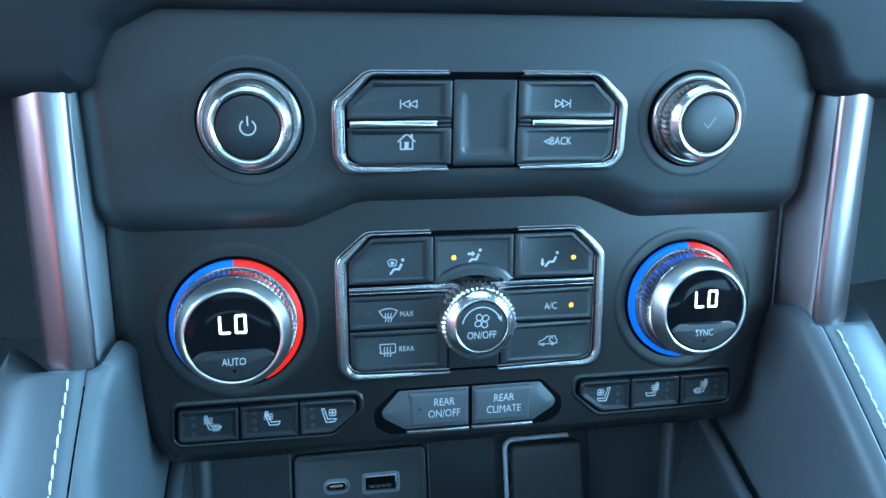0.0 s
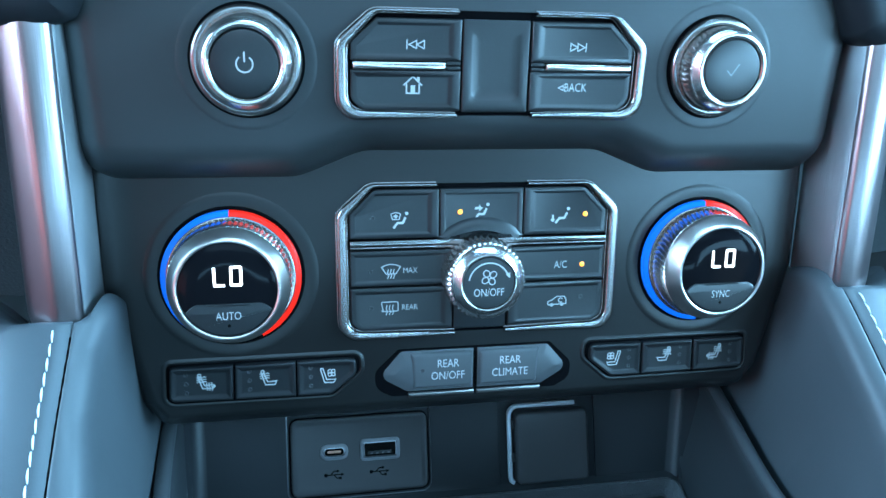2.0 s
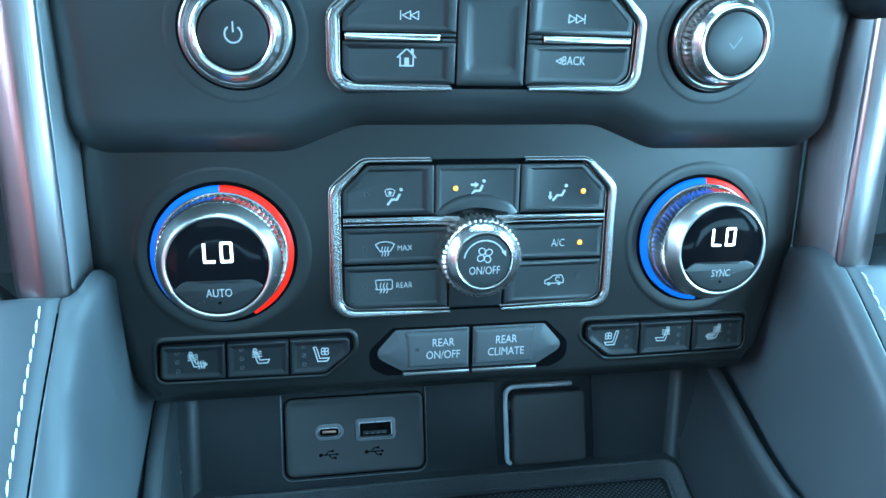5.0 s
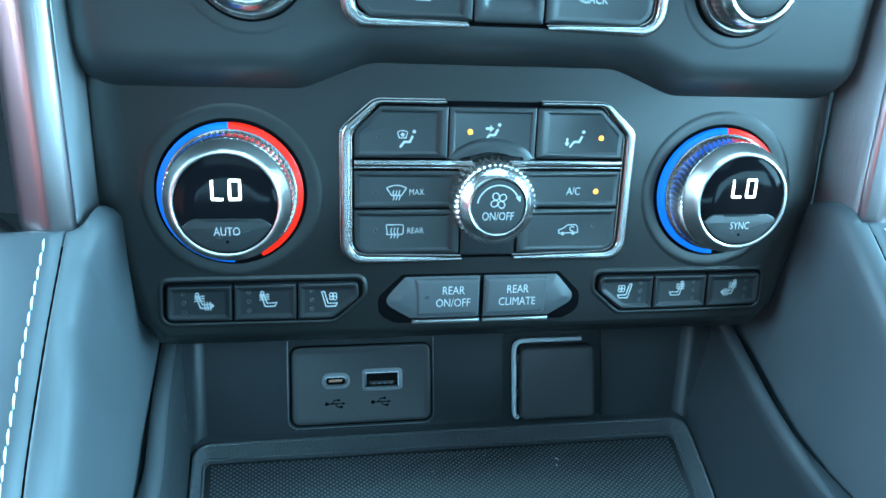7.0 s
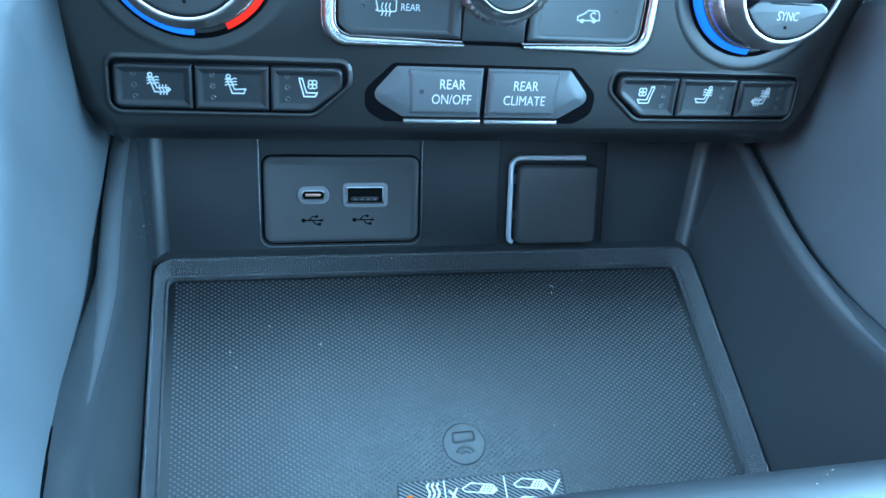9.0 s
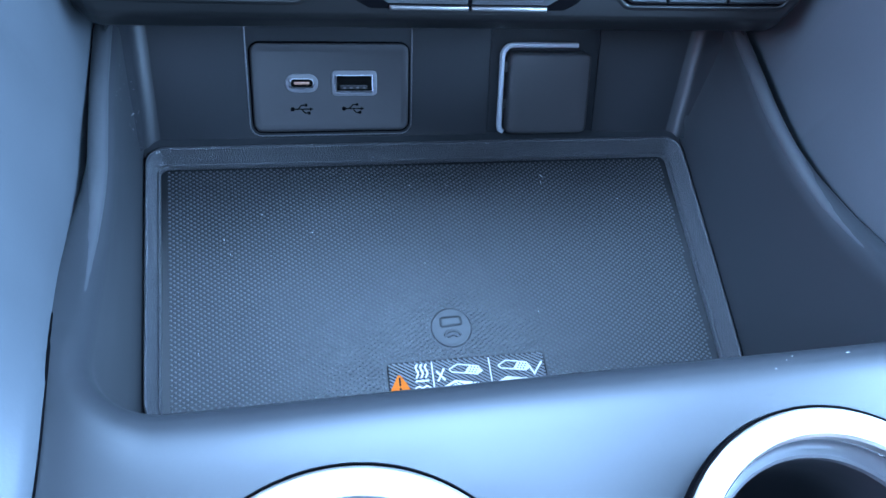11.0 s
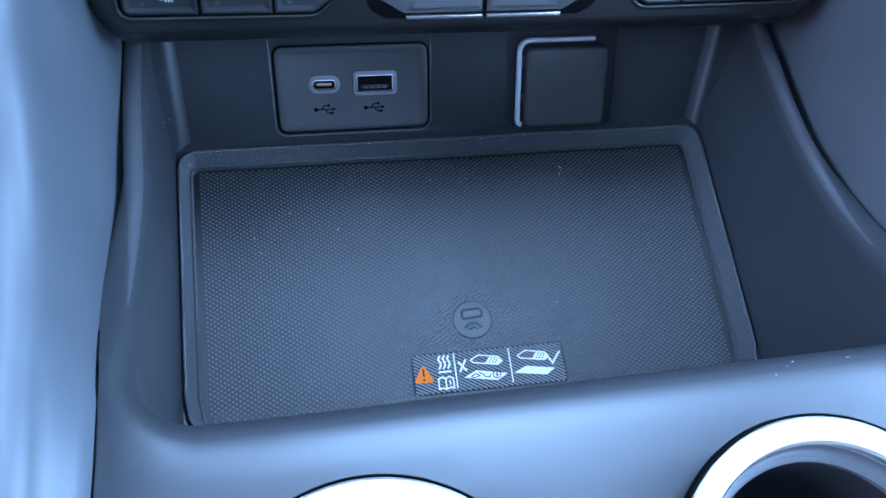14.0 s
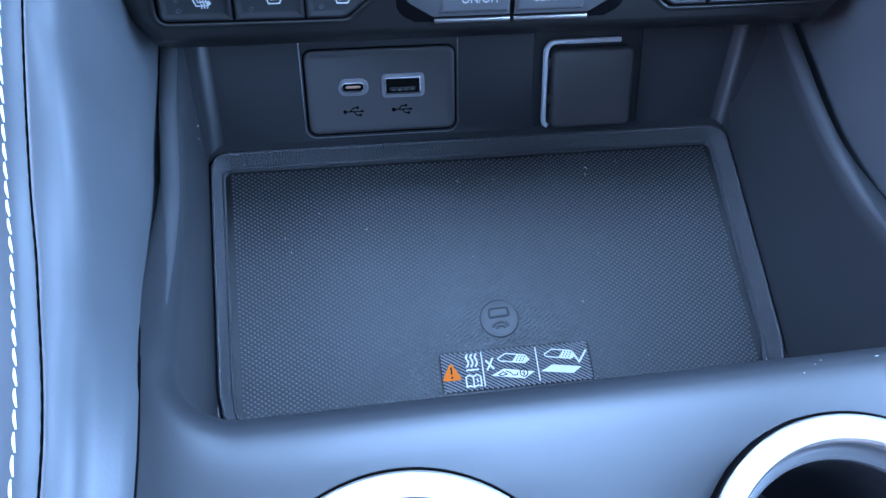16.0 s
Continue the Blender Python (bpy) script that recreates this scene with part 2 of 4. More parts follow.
def strokes(lines, width, w=0.0):
    """Printed lines: each a list of (x, y); closed when the first point comes again at the end."""
    bms = []
    for line in lines:
        pts = [Vector((x, y, w)) for x, y in line]
        bms.append(sweep(pts, [(-width / 2, 0), (width / 2, 0), (width / 2, 0.006), (-width / 2, 0.006)]))
    return merge(bms)


def blot(poly, w=0.0):
    """A printed solid shape."""
    return loft(poly, [(0, w), (0, w + 0.006)], False, True)


def arcline(x, y, r, a0, a1, n=14):
    return [(x + r * math.cos(radians(a0 + (a1 - a0) * k / n)), y + r * math.sin(radians(a0 + (a1 - a0) * k / n))) for k in range(n + 1)]


def lettering(body, height, x=0.0, y=0.0, w=0.0, narrow=0.78):
    """Raised lettering, centred, with capitals of that height."""
    cu = bpy.data.curves.new("lettering", "FONT")
    cu.body, cu.size, cu.align_x, cu.align_y = body, height * CM / 0.70, "CENTER", "CENTER"
    cu.resolution_u = 3
    ob = bpy.data.objects.new("lettering", cu)
    scene.collection.objects.link(ob)
    me = bpy.data.meshes.new_from_object(ob.evaluated_get(bpy.context.evaluated_depsgraph_get()))
    bpy.data.objects.remove(ob)
    bpy.data.curves.remove(cu)
    bm = bmesh.new()
    bm.from_mesh(me)
    bpy.data.meshes.remove(me)
    bmesh.ops.scale(bm, verts=bm.verts, vec=(narrow, 1, 1))
    bmesh.ops.translate(bm, verts=bm.verts, vec=(x * CM, y * CM, (w + 0.006) * CM))
    return bm


def thing(name, m, label, category, group="", kind=""):
    ob = new(name)
    ob.empty_display_size = 0.01
    ob.matrix_world = m
    return tagged(ob, label, category, group, kind)


def part(name, bm, mat, parent, label="", sharp=32):
    me = bpy.data.meshes.new(name)
    bm.to_mesh(me)
    bm.free()
    me.materials.append(mat)
    me.polygons.foreach_set("use_smooth", [True] * len(me.polygons))
    me.set_sharp_from_angle(angle=radians(sharp))
    ob = new(name, me)
    ob.parent = parent
    if label:
        ob["label"] = label
    return ob


def structure(name, bm, mat, label, category, sharp=32):
    return tagged(part(name, bm, mat, None, sharp=sharp), label, category, "", "structure")


def plane_frame(y, z, tilt):
    """A panel's frame: x to the right, y up along the panel, z out of it; tilt: degrees that it leans back."""
    s, c = math.sin(radians(tilt)), math.cos(radians(tilt))
    return Matrix(((1, 0, 0, 0), (0, s, -c, y * CM), (0, c, s, z * CM), (0, 0, 0, 1)))


def spot(frame_, x, y, w=0.0):
    return frame_ @ Matrix.Translation((x * CM, y * CM, w * CM))


AUDIO = plane_frame(2.461, 18.637, 21.54)
CLIMATE = plane_frame(-0.148, 10.409, 27.38)
WALL = plane_frame(-0.352, 1.891, 41.07)
LEVEL = Matrix.Identity(4)


DIP = 0.055


def key(poly, high, rim=0.20, slope=0.25, dip=DIP, low=-0.05):
    """A control key with a rounded edge and a shallow face that rises to a ridge at the end next to the middle."""
    xs = [abs(p[0]) for p in poly]
    across = min(p[0] for p in poly) < 0 < max(p[0] for p in poly)
    prof = [(0.0, low, 0.0)] + [(d, w, 0.0) for d, w in arc(0, high - 0.04, 0.04, high, 3)] + [(rim + slope * q / 6, high, 0.5 - 0.5 * math.cos(math.pi * q / 6)) for q in range(7)]
    rings_ = []
    for d, w, sink in prof:
        ring = []
        for (x, y), (x0, _) in zip(inset(poly, d if d <= 0.04 else d / 2), inset(poly, 0)):
            near = 0.5 if across else 1 - (abs(x0) - min(xs)) / (max(xs) - min(xs))
            px = x if across or d <= 0.04 else x + math.copysign(d / 2 * near, x)
            lift = max(sink, 0.9 * (1 - near))
            ring.append((px, y, w - (dip * lift if w > low else 0.0)))
        rings_.append(ring)
    return skin(rings_, True, True, True)


# ------------------------------------------------------------------ centre stack: audio panel
UC = 0.12  # middle of the two key clusters


def mirror(poly, c=0.0):
    if isinstance(poly, Outline):
        return rounded([(2 * c - x, y, r) for x, y, r in poly.corners][::-1], poly.steps)
    return [(2 * c - p[0], *p[1:]) for p in poly][::-1]


audio = thing("audio_control_panel", AUDIO, "black soft-touch audio control panel with chrome-edged keys", "control panel")
housing = rounded([(-13.0, 5.0, 0), (-13.0, -3.80, 1.5), (-6.1, -3.80, 1.8), (-4.0, -2.92, 1.8), (4.2, -2.92, 1.8), (6.3, -3.80, 1.8), (13.15, -3.80, 1.5), (13.15, 5.0, 0)], 8)
prof = [(0.3, -2.8, -2.8), (0.1, -2.0, -2.0), (0, -1.35, -1.38)] + [(d, w, v) for (d, w), v in zip(arc(0, -1.3, 1.35, 0, 10), (-1.36, -1.25, -1.12, -0.97, -0.79, -0.60, -0.40, -0.215, -0.085, -0.02, 0.0))]
part("housing", skin([[(x, y, w + (v - w) * max(0.0, min(1.0, (-1.4 - y) / 0.8))) for x, y in inset(housing, d)] for d, w, v in prof], True, False, True), HOUSING, audio, "matt black moulded housing")


def bracket(parent, c, side, top, chamfer, bottom, half, gap_t, gap_b, h, mat, label):
    """A chrome trim round one end of a key cluster, open towards the middle."""
    way = rounded([(gap_t, top, 0), (half - chamfer, top, 0.5), (half, top - chamfer, 0.5), (half, bottom, 0.6), (gap_b, bottom, 0)], 6)
    pts = way[3:4] + way[7:28] + way[31:32]
    secs, path = [], []
    for i, (x, y) in enumerate(pts):
        upright_ = max(0.0, min(1.0, (x - (half - chamfer - 0.15)) / 0.75))
        r = 0.055 + 0.115 * upright_
        path.append((c + side * x, y, 0))
        secs.append([(-r - 0.04, 0), (-r - 0.04, 0.05), (-r - 0.03, 0.06), (-r, 0.06), (-r, h - 0.08), (-r * 0.92, h - 0.04), (-r * 0.66, h - 0.01), (-r * 0.4, h), (r * 0.4, h), (r * 0.66, h - 0.01), (r * 0.92, h - 0.04), (r, h - 0.08), (r, 0.06), (r + 0.03, 0.06), (r + 0.04, 0.05), (r + 0.04, 0)])
    return part("chrome_bracket", sweep(path, secs), mat, parent, label, 50)


cluster = rounded([(-4.8, -1.55, 0.4), (4.8, -1.55, 0.4), (4.8, 0.75, 0.15), (3.85, 1.65, 0.15), (-3.85, 1.65, 0.15), (-4.8, 0.75, 0.15)])
part("key_recess", shift(slab(cluster, -0.05, 0.03, 0.02), UC), GAP, audio, "dark gap between the keys")
for side in (-1, 1):
    bracket(audio, UC, side, 1.62, 1.0, -1.52, 4.84, 1.24, 1.24, 0.30, TRIMCHROME, "polished chrome end bracket")
    bar = rounded([(1.62, -0.11, 0.05), (4.5, -0.11, 0.05), (4.5, 0.11, 0.05), (1.62, 0.11, 0.05)], 3)
    part("divider_bar", shift(slab(bar if side == 1 else mirror(bar), 0, 0.27, 0.05), UC), CHROME, audio, "chrome bar between two keys")

AUDIO_KEY = 0.20
for side in (-1, 1):
    for y in (0.075, -0.075):
        part("key_tab", shift(slab(box(min(side * 1.15, side * 1.58), max(side * 1.15, side * 1.58), y - 0.055, y + 0.055, 0.02), -0.05, AUDIO_KEY - 0.01, 0.02), UC), BUTTON, audio)
upper_key = rounded([(-4.56, 0.14, 0.04), (-1.13, 0.14, 0.04), (-1.13, 1.40, 0.04), (-3.75, 1.40, 0.1), (-4.56, 0.68, 0.1)], 3)
lower_key = rounded([(-4.56, -1.05, 0.35), (-4.2, -1.38, 0.2), (-1.13, -1.38, 0.04), (-1.13, -0.14, 0.04), (-4.56, -0.14, 0.04)], 3)
blank_key = box(-1.07, 1.07, -1.42, 1.40, 0.06)
FACE = AUDIO_KEY - DIP + 0.002


def tri(x, y, s, way=1):
    return [(x - way * s / 2, y - s / 2), (x + way * s / 2, y), (x - way * s / 2, y + s / 2), (x - way * s / 2, y - s / 2)]


k = part("skip_back_key", shift(key(upper_key, AUDIO_KEY), UC), BUTTON, audio)
part("skip_symbol", strokes([tri(-2.53, 0.63, 0.24, -1), tri(-2.29, 0.63, 0.24, -1), [(-2.71, 0.49), (-2.71, 0.77)]], 0.032, FACE), PRINT, k, "white printed skip-back symbol")
k = part("home_key", shift(key(lower_key, AUDIO_KEY), UC), BUTTON, audio)
house = merge([strokes([[(-2.80, -0.60), (-2.51, -0.33), (-2.22, -0.60)], [(-2.71, -0.56), (-2.71, -0.84), (-2.31, -0.84), (-2.31, -0.56)]], 0.045, FACE), blot(box(-2.58, -2.44, -0.84, -0.60), FACE), blot(box(-2.38, -2.30, -0.48, -0.31), FACE)])
part("home_symbol", house, PRINT, k, "white printed house symbol")
dish = []
for poly, w in ((blank_key, -0.05), (blank_key, AUDIO_KEY - 0.04), (inset(blank_key, 0.02), AUDIO_KEY - 0.01), (inset(blank_key, 0.05), AUDIO_KEY), (box(-0.80, 0.80, -1.08, 1.24, 0.30), AUDIO_KEY), (box(-0.76, 0.76, -1.03, 1.20, 0.26), AUDIO_KEY - 0.02), (box(-0.66, 0.66, -0.90, 1.10, 0.2), AUDIO_KEY - 0.07), (box(-0.5, 0.5, -0.7, 0.9, 0.2), AUDIO_KEY - 0.085)):
    dish.append([(x, y, w - (max(0.0, 0.085 - AUDIO_KEY + w) * max(0.0, min(1.0, (y + 0.5) / 1.6)) if w > 0 else 0.0)) for x, y in poly])
k = part("blank_key", shift(skin(dish, True, True, True), UC), BUTTON, audio)
k = part("skip_forward_key", shift(key(mirror(upper_key), AUDIO_KEY), UC), BUTTON, audio)
part("skip_symbol", strokes([tri(2.66, 0.63, 0.24), tri(2.90, 0.63, 0.24), [(3.06, 0.49), (3.06, 0.77)]], 0.032, FACE), PRINT, k, "white printed skip-forward symbol")
k = part("back_key", shift(key(mirror(lower_key), AUDIO_KEY), UC), BUTTON, audio)
part("back_lettering", merge([lettering("BACK", 0.27, 2.80, -0.64, FACE), strokes([tri(2.31, -0.64, 0.16, -1)], 0.03, FACE)]), PRINT, k, "white printed word BACK")


def small_knob(x, name, label):
    """A round chrome knob with a black cap on the audio panel."""
    kn = thing(name, spot(AUDIO, x, 0.06), label, "knob", "audio knobs")
    part("recess_ring", lathe([(2.06, 0.002), (2.03, 0.008), (1.99, 0.016), (1.94, 0.019), (1.84, 0.016), (1.69, 0.006)]), HOUSING, kn, "shallow moulded ring in the panel")
    part("gap", lathe([(1.70, 0.010), (1.66, 0.012), (1.60, 0.012)]), GAP, kn, "dark gap round the knob")
    part("skirt", lathe([(1.61, -0.02), (1.62, 0.06), (1.62, 0.17), (1.60, 0.23), (1.56, 0.265), (1.51, 0.28), (1.44, 0.285), (1.40, 0.27), (1.37, 0.25)]), TRIMCHROME, kn, "polished chrome skirt")
    part("grip", knurled([(1.345, 0.24), (1.345, 0.30), (1.335, 0.55), (1.315, 0.80), (1.29, 0.84)], 44, 0.05, 0.02), SATIN, kn, "knurled grip")
    part("rim", lathe([(1.27, 0.80), (1.33, 0.84), (1.345, 0.88), (1.335, 0.93), (1.28, 1.02), (1.21, 1.11), (1.185, 1.15), (1.15, 1.185), (1.10, 1.20), (1.05, 1.19), (1.0, 1.15), (0.985, 1.08)], 96), SATIN, kn, "polished chrome rim")
    cap = part("cap", lathe([(0.965, 1.05), (0.96, 1.13), (0.935, 1.16), (0.9, 1.168), (0.4, 1.183), (0.02, 1.188)], 56, False, True), BUTTON, kn, "matt black cap")
    return kn, cap


kn, cap = small_knob(-7.48, "volume_knob", "round chrome volume knob with black cap on the audio panel")
part("power_symbol", strokes([arcline(0, 0, 0.23, 125, 415, 20), [(0, 0.05), (0, 0.34)]], 0.045, 1.188), PRINT, cap, "white printed power symbol")
kn, cap = small_knob(7.67, "tuning_knob", "round chrome tuning knob with black tick-marked cap")
part("tick_symbol", strokes([[(-0.2, 0.0), (-0.05, -0.16), (0.2, 0.2)]], 0.035, 1.188), DIM, cap, "grey printed tick")

# ------------------------------------------------------------------ centre stack: climate panel
climate = thing("climate_control_panel", CLIMATE, "black climate control panel with chrome-trimmed keys and lit amber lamps", "control panel")
fascia = rounded([(-12.75, 7.2, 0), (-12.75, 1.2, 2.0), (-11.75, -3.1, 0.7), (-11.1, -4.02, 0.6), (11.15, -4.02, 0.6), (11.78, -3.1, 0.7), (12.8, 1.2, 2.0), (12.8, 7.2, 0)], 7)
# the lower edge falls away in a slanting face, the sides in a round one
prof = [(0.5, -2.2, -2.2), (0.15, -1.3, -1.35), (0, -0.82, -0.93)] + [(d, w, v) for (d, w), v in zip(arc(0, -0.80, 0.76, 0, 9), (-0.90, -0.86, -0.80, -0.72, -0.61, -0.475, -0.325, -0.165, -0.045, 0.0))]
part("fascia", skin([[(x, y, w + (v - w) * max(0.0, min(1.0, (-2.7 - y) / 0.4))) for x, y in inset(fascia, d)] for d, w, v in prof], True, False, True), PANEL, climate, "matt black moulded fascia")

cluster = rounded([(-4.75, -0.75, 0.5), (4.75, -0.75, 0.5), (4.75, 3.7, 0.2), (3.8, 4.62, 0.2), (-3.8, 4.62, 0.2), (-4.75, 3.7, 0.2)])
part("key_recess", shift(slab(cluster, -0.05, 0.03, 0.02), UC), GAP, climate, "dark gap between the keys")
for side in (-1, 1):
    bracket(climate, UC, side, 4.60, 1.0, -0.72, 4.86, 1.62, 0.92, 0.30, TRIMCHROME, "polished chrome end bracket")
    for v0, v1, hh, inner in ((2.40, 2.49, 0.22, 0.55), (2.52, 2.69, 0.27, 0.45)):
        bar = rounded([(inner, v0, 0.03), (4.6, v0, 0.03), (4.6, v1, 0.03), (inner, v1, 0.03)], 2)
        part("divider_bar", shift(slab(bar if side == 1 else mirror(bar), 0, hh, 0.03), UC), TRIMCHROME, climate, "thin chrome bar under the upper keys")

CK = 0.20
FC = CK - DIP + 0.002
tl = rounded([(-4.6, 2.76, 0.05), (-1.52, 2.76, 0.05), (-1.52, 4.45, 0.05), (-3.75, 4.45, 0.15), (-4.6, 3.62, 0.15)], 3)
tm = box(-1.48, 1.48, 2.76, 4.45, 0.05)
ml = rounded([(-4.6, 1.06, 0.05), (-0.95, 1.06, 0.05), (-0.95, 2.33, 0.05), (-4.6, 2.33, 0.05)], 3)
bl = rounded([(-4.6, -0.25, 0.3), (-4.25, -0.55, 0.2), (-1.02, -0.55, 0.05), (-1.02, 1.00, 0.05), (-4.6, 1.00, 0.05)], 3)
bm_ = box(-0.97, 0.97, -0.62, 0.6, 0.05)


def led(x, y, parent, lit=False, w=FC):
    if lit:
        part("amber_lamp", shift(lathe([(0.088, -0.01), (0.083, 0.02), (0.05, 0.036), (0.01, 0.04)], 20, False, True), x, y, w), AMBER, parent, "lit amber lamp")
    else:
        part("unlit_lamp", shift(lathe([(0.08, -0.01), (0.08, 0.004), (0.066, 0.014), (0.05, 0.006), (0.01, 0.003)], 18, False, True), x, y, w), BUTTON, parent, "unlit black lamp")


def sitter(x, y, s):
    """A seated figure of plain strokes with a round top."""
    return [[(x - 0.30 * s, y - 0.28 * s), (x - 0.10 * s, y - 0.02 * s), (x + 0.16 * s, y - 0.02 * s), (x + 0.30 * s, y + 0.26 * s)]]


def seat_print(x, y, s, arrow):
    bms = [strokes(sitter(x, y, s), 0.11 * s, FC), blot(circle(0.085 * s, 14, x + 0.36 * s, y + 0.46 * s), FC)]
    if arrow == "screen":
        bms.append(strokes([[(x - 0.42 * s, y + 0.42 * s), (x - 0.34 * s, y + 0.16 * s), (x - 0.02 * s, y + 0.16 * s), (x + 0.06 * s, y + 0.42 * s)], [(x - 0.42 * s, y + 0.42 * s)] + arcline(x - 0.18 * s, y + 0.10 * s, 0.40 * s, 127, 53, 8)], 0.045 * s, FC))
        bms.append(blot([(x - 0.24 * s, y + 0.22 * s), (x - 0.12 * s, y + 0.22 * s), (x - 0.12 * s, y + 0.30 * s), (x - 0.04 * s, y + 0.30 * s), (x - 0.18 * s, y + 0.42 * s), (x - 0.32 * s, y + 0.30 * s), (x - 0.24 * s, y + 0.30 * s)], FC))
    if arrow == "face":
        bms.append(blot([(x - 0.30 * s, y + 0.22 * s), (x - 0.08 * s, y + 0.22 * s), (x - 0.08 * s, y + 0.12 * s), (x + 0.10 * s, y + 0.28 * s), (x - 0.08 * s, y + 0.44 * s), (x - 0.08 * s, y + 0.34 * s), (x - 0.30 * s, y + 0.34 * s)], FC))
    if arrow == "feet":
        bms.append(blot([(x - 0.50 * s, y + 0.16 * s), (x - 0.40 * s, y + 0.16 * s), (x - 0.40 * s, y - 0.06 * s), (x - 0.32 * s, y - 0.06 * s), (x - 0.45 * s, y - 0.24 * s), (x - 0.58 * s, y - 0.06 * s), (x - 0.50 * s, y - 0.06 * s)], FC))
    return merge(bms)


k = part("screen_and_floor_key", shift(key(tl, CK), UC), BUTTON, climate)
part("airflow_symbol", seat_print(-2.77, 3.30, 0.70, "screen"), PRINT, k, "white printed airflow symbol")
led(-3.70, 3.46, k)
k = part("face_airflow_key", shift(key(tm, CK), UC), BUTTON, climate)
part("airflow_symbol", seat_print(0.08, 3.55, 0.70, "face"), PRINT, k, "white printed airflow symbol")
led(-0.65, 3.63, k, True)
k = part("floor_airflow_key", shift(key(mirror(tl), CK), UC), BUTTON, climate)
part("airflow_symbol", seat_print(3.03, 3.34, 0.70, "feet"), PRINT, k, "white printed airflow symbol")
led(3.92, 3.46, k, True)


def heat_waves(x, y, s, n=3, gap=0.16, height=0.3):
    out = []
    for i in range(n):
        xx = x + (i - (n - 1) / 2) * gap * s
        out.append([(xx - 0.03 * s, y - height * s), (xx + 0.035 * s, y - 0.4 * height * s), (xx - 0.035 * s, y + 0.2 * height * s), (xx + 0.02 * s, y + 0.8 * height * s)])
    return out


k = part("max_defrost_key", shift(key(ml, CK), UC), BUTTON, climate)
part("defrost_symbol", merge([strokes([arcline(-3.07, 1.24, 0.60, 123, 57, 10) + [(-2.90, 1.50), (-3.24, 1.50)] + arcline(-3.07, 1.24, 0.60, 123, 119, 1)], 0.036, FC), strokes(heat_waves(-3.07, 1.52, 0.62), 0.034, FC)]), PRINT, k, "white printed windscreen symbol")
part("max_lettering", lettering("MAX", 0.20, -2.40, 1.60, FC, 0.85), PRINT, k, "white printed word MAX")
led(-3.78, 1.59, k)
k = part("rear_defrost_key", shift(key(bl, CK), UC), BUTTON, climate)
part("defrost_symbol", merge([strokes([rounded([(-3.41, 0.15, 0.05), (-2.83, 0.15, 0.05), (-2.83, 0.49, 0.05), (-3.41, 0.49, 0.05)], 2) + [(-3.35, 0.15)]], 0.036, FC), strokes(heat_waves(-3.12, 0.22, 0.68), 0.034, FC)]), PRINT, k, "white printed rear window symbol")
part("rear_lettering", lettering("REAR", 0.20, -2.42, 0.27, FC, 0.85), PRINT, k, "white printed word REAR")
led(-3.78, 0.28, k)
k = part("air_conditioning_key", shift(key(mirror(ml), CK), UC), BUTTON, climate)
part("air_conditioning_lettering", lettering("A/C", 0.27, 3.08, 1.61, FC), PRINT, k, "white printed letters A/C")
led(3.89, 1.61, k, True)
k = part("recirculation_key", shift(key(mirror(bl), CK), UC), BUTTON, climate)
carline = [(2.66, 0.12), (2.66, 0.24), (2.82, 0.30), (2.97, 0.42), (3.28, 0.42), (3.35, 0.28), (3.35, 0.14), (2.66, 0.12)]
part("recirculation_symbol", merge([strokes([carline, arcline(3.14, 0.28, 0.08, 300, 30, 8)], 0.038, FC), blot(circle(0.065, 12, 2.81, 0.11), FC), blot(circle(0.065, 12, 3.19, 0.12), FC)]), PRINT, k, "white printed car symbol")
led(3.88, 0.38, k)
part("lower_blank", shift(slab(bm_, -0.05, 0.12, 0.04), UC), BUTTON, climate, "black filler below the fan knob")

# moulded bulge of the middle key over the fan knob
part("key_bulge", shift(loft([(2.06 * math.cos(radians(a)), 2.06 * math.sin(radians(a))) for a in range(40, 141, 4)] + [(1.2 * math.cos(radians(a)), 1.2 * math.sin(radians(a))) for a in range(140, 39, -6)], [(0, 0.12), (0.05, 0.165), (0.14, 0.215), (0.26, 0.25), (0.36, 0.26)], False, True), 0.10, 1.42), BUTTON, climate, "curved swelling over the fan knob")

fan = thing("fan_knob", spot(CLIMATE, 0.08, 1.42, 0.12), "round chrome fan knob lettered ON/OFF among the climate keys", "knob")
part("grip", knurled([(1.40, -0.15), (1.42, 0.05), (1.43, 0.30), (1.425, 0.80), (1.41, 1.02), (1.36, 1.11), (1.30, 1.17), (1.25, 1.19)], 44, 0.065, 0.015), SATIN, fan, "knurled satin grip")
part("cone", lathe([(1.26, 1.13), (1.275, 1.165), (1.26, 1.21), (1.11, 1.345), (1.02, 1.43), (0.96, 1.46), (0.92, 1.45), (0.90, 1.39)]), SATIN, fan, "polished chrome cone")
cap = part("cap", lathe([(0.895, 1.32), (0.89, 1.42), (0.865, 1.45), (0.4, 1.455), (0.02, 1.458)], 56, False, True), BUTTON, fan, "matt black cap")
blades = []
for a in (35, 125, 215, 305):
    ca, sa = math.cos(radians(a)), math.sin(radians(a))
    blades.append([(ca * (0.165 + 0.12 * math.cos(q)) - sa * 0.105 * math.sin(q), 0.20 + sa * (0.165 + 0.12 * math.cos(q)) + ca * 0.105 * math.sin(q)) for q in [math.pi + 2 * math.pi * k_ / 14 for k_ in range(15)]])
part("fan_symbol", merge([strokes(blades, 0.035, 1.458), strokes([arcline(0, 0.0, 0.70, 170, 22, 24)], 0.045, 1.458), blot([(0.56, 0.30), (0.72, 0.14), (0.72, 0.36)], 1.458)]), PRINT, cap, "white printed fan symbol and arrow")
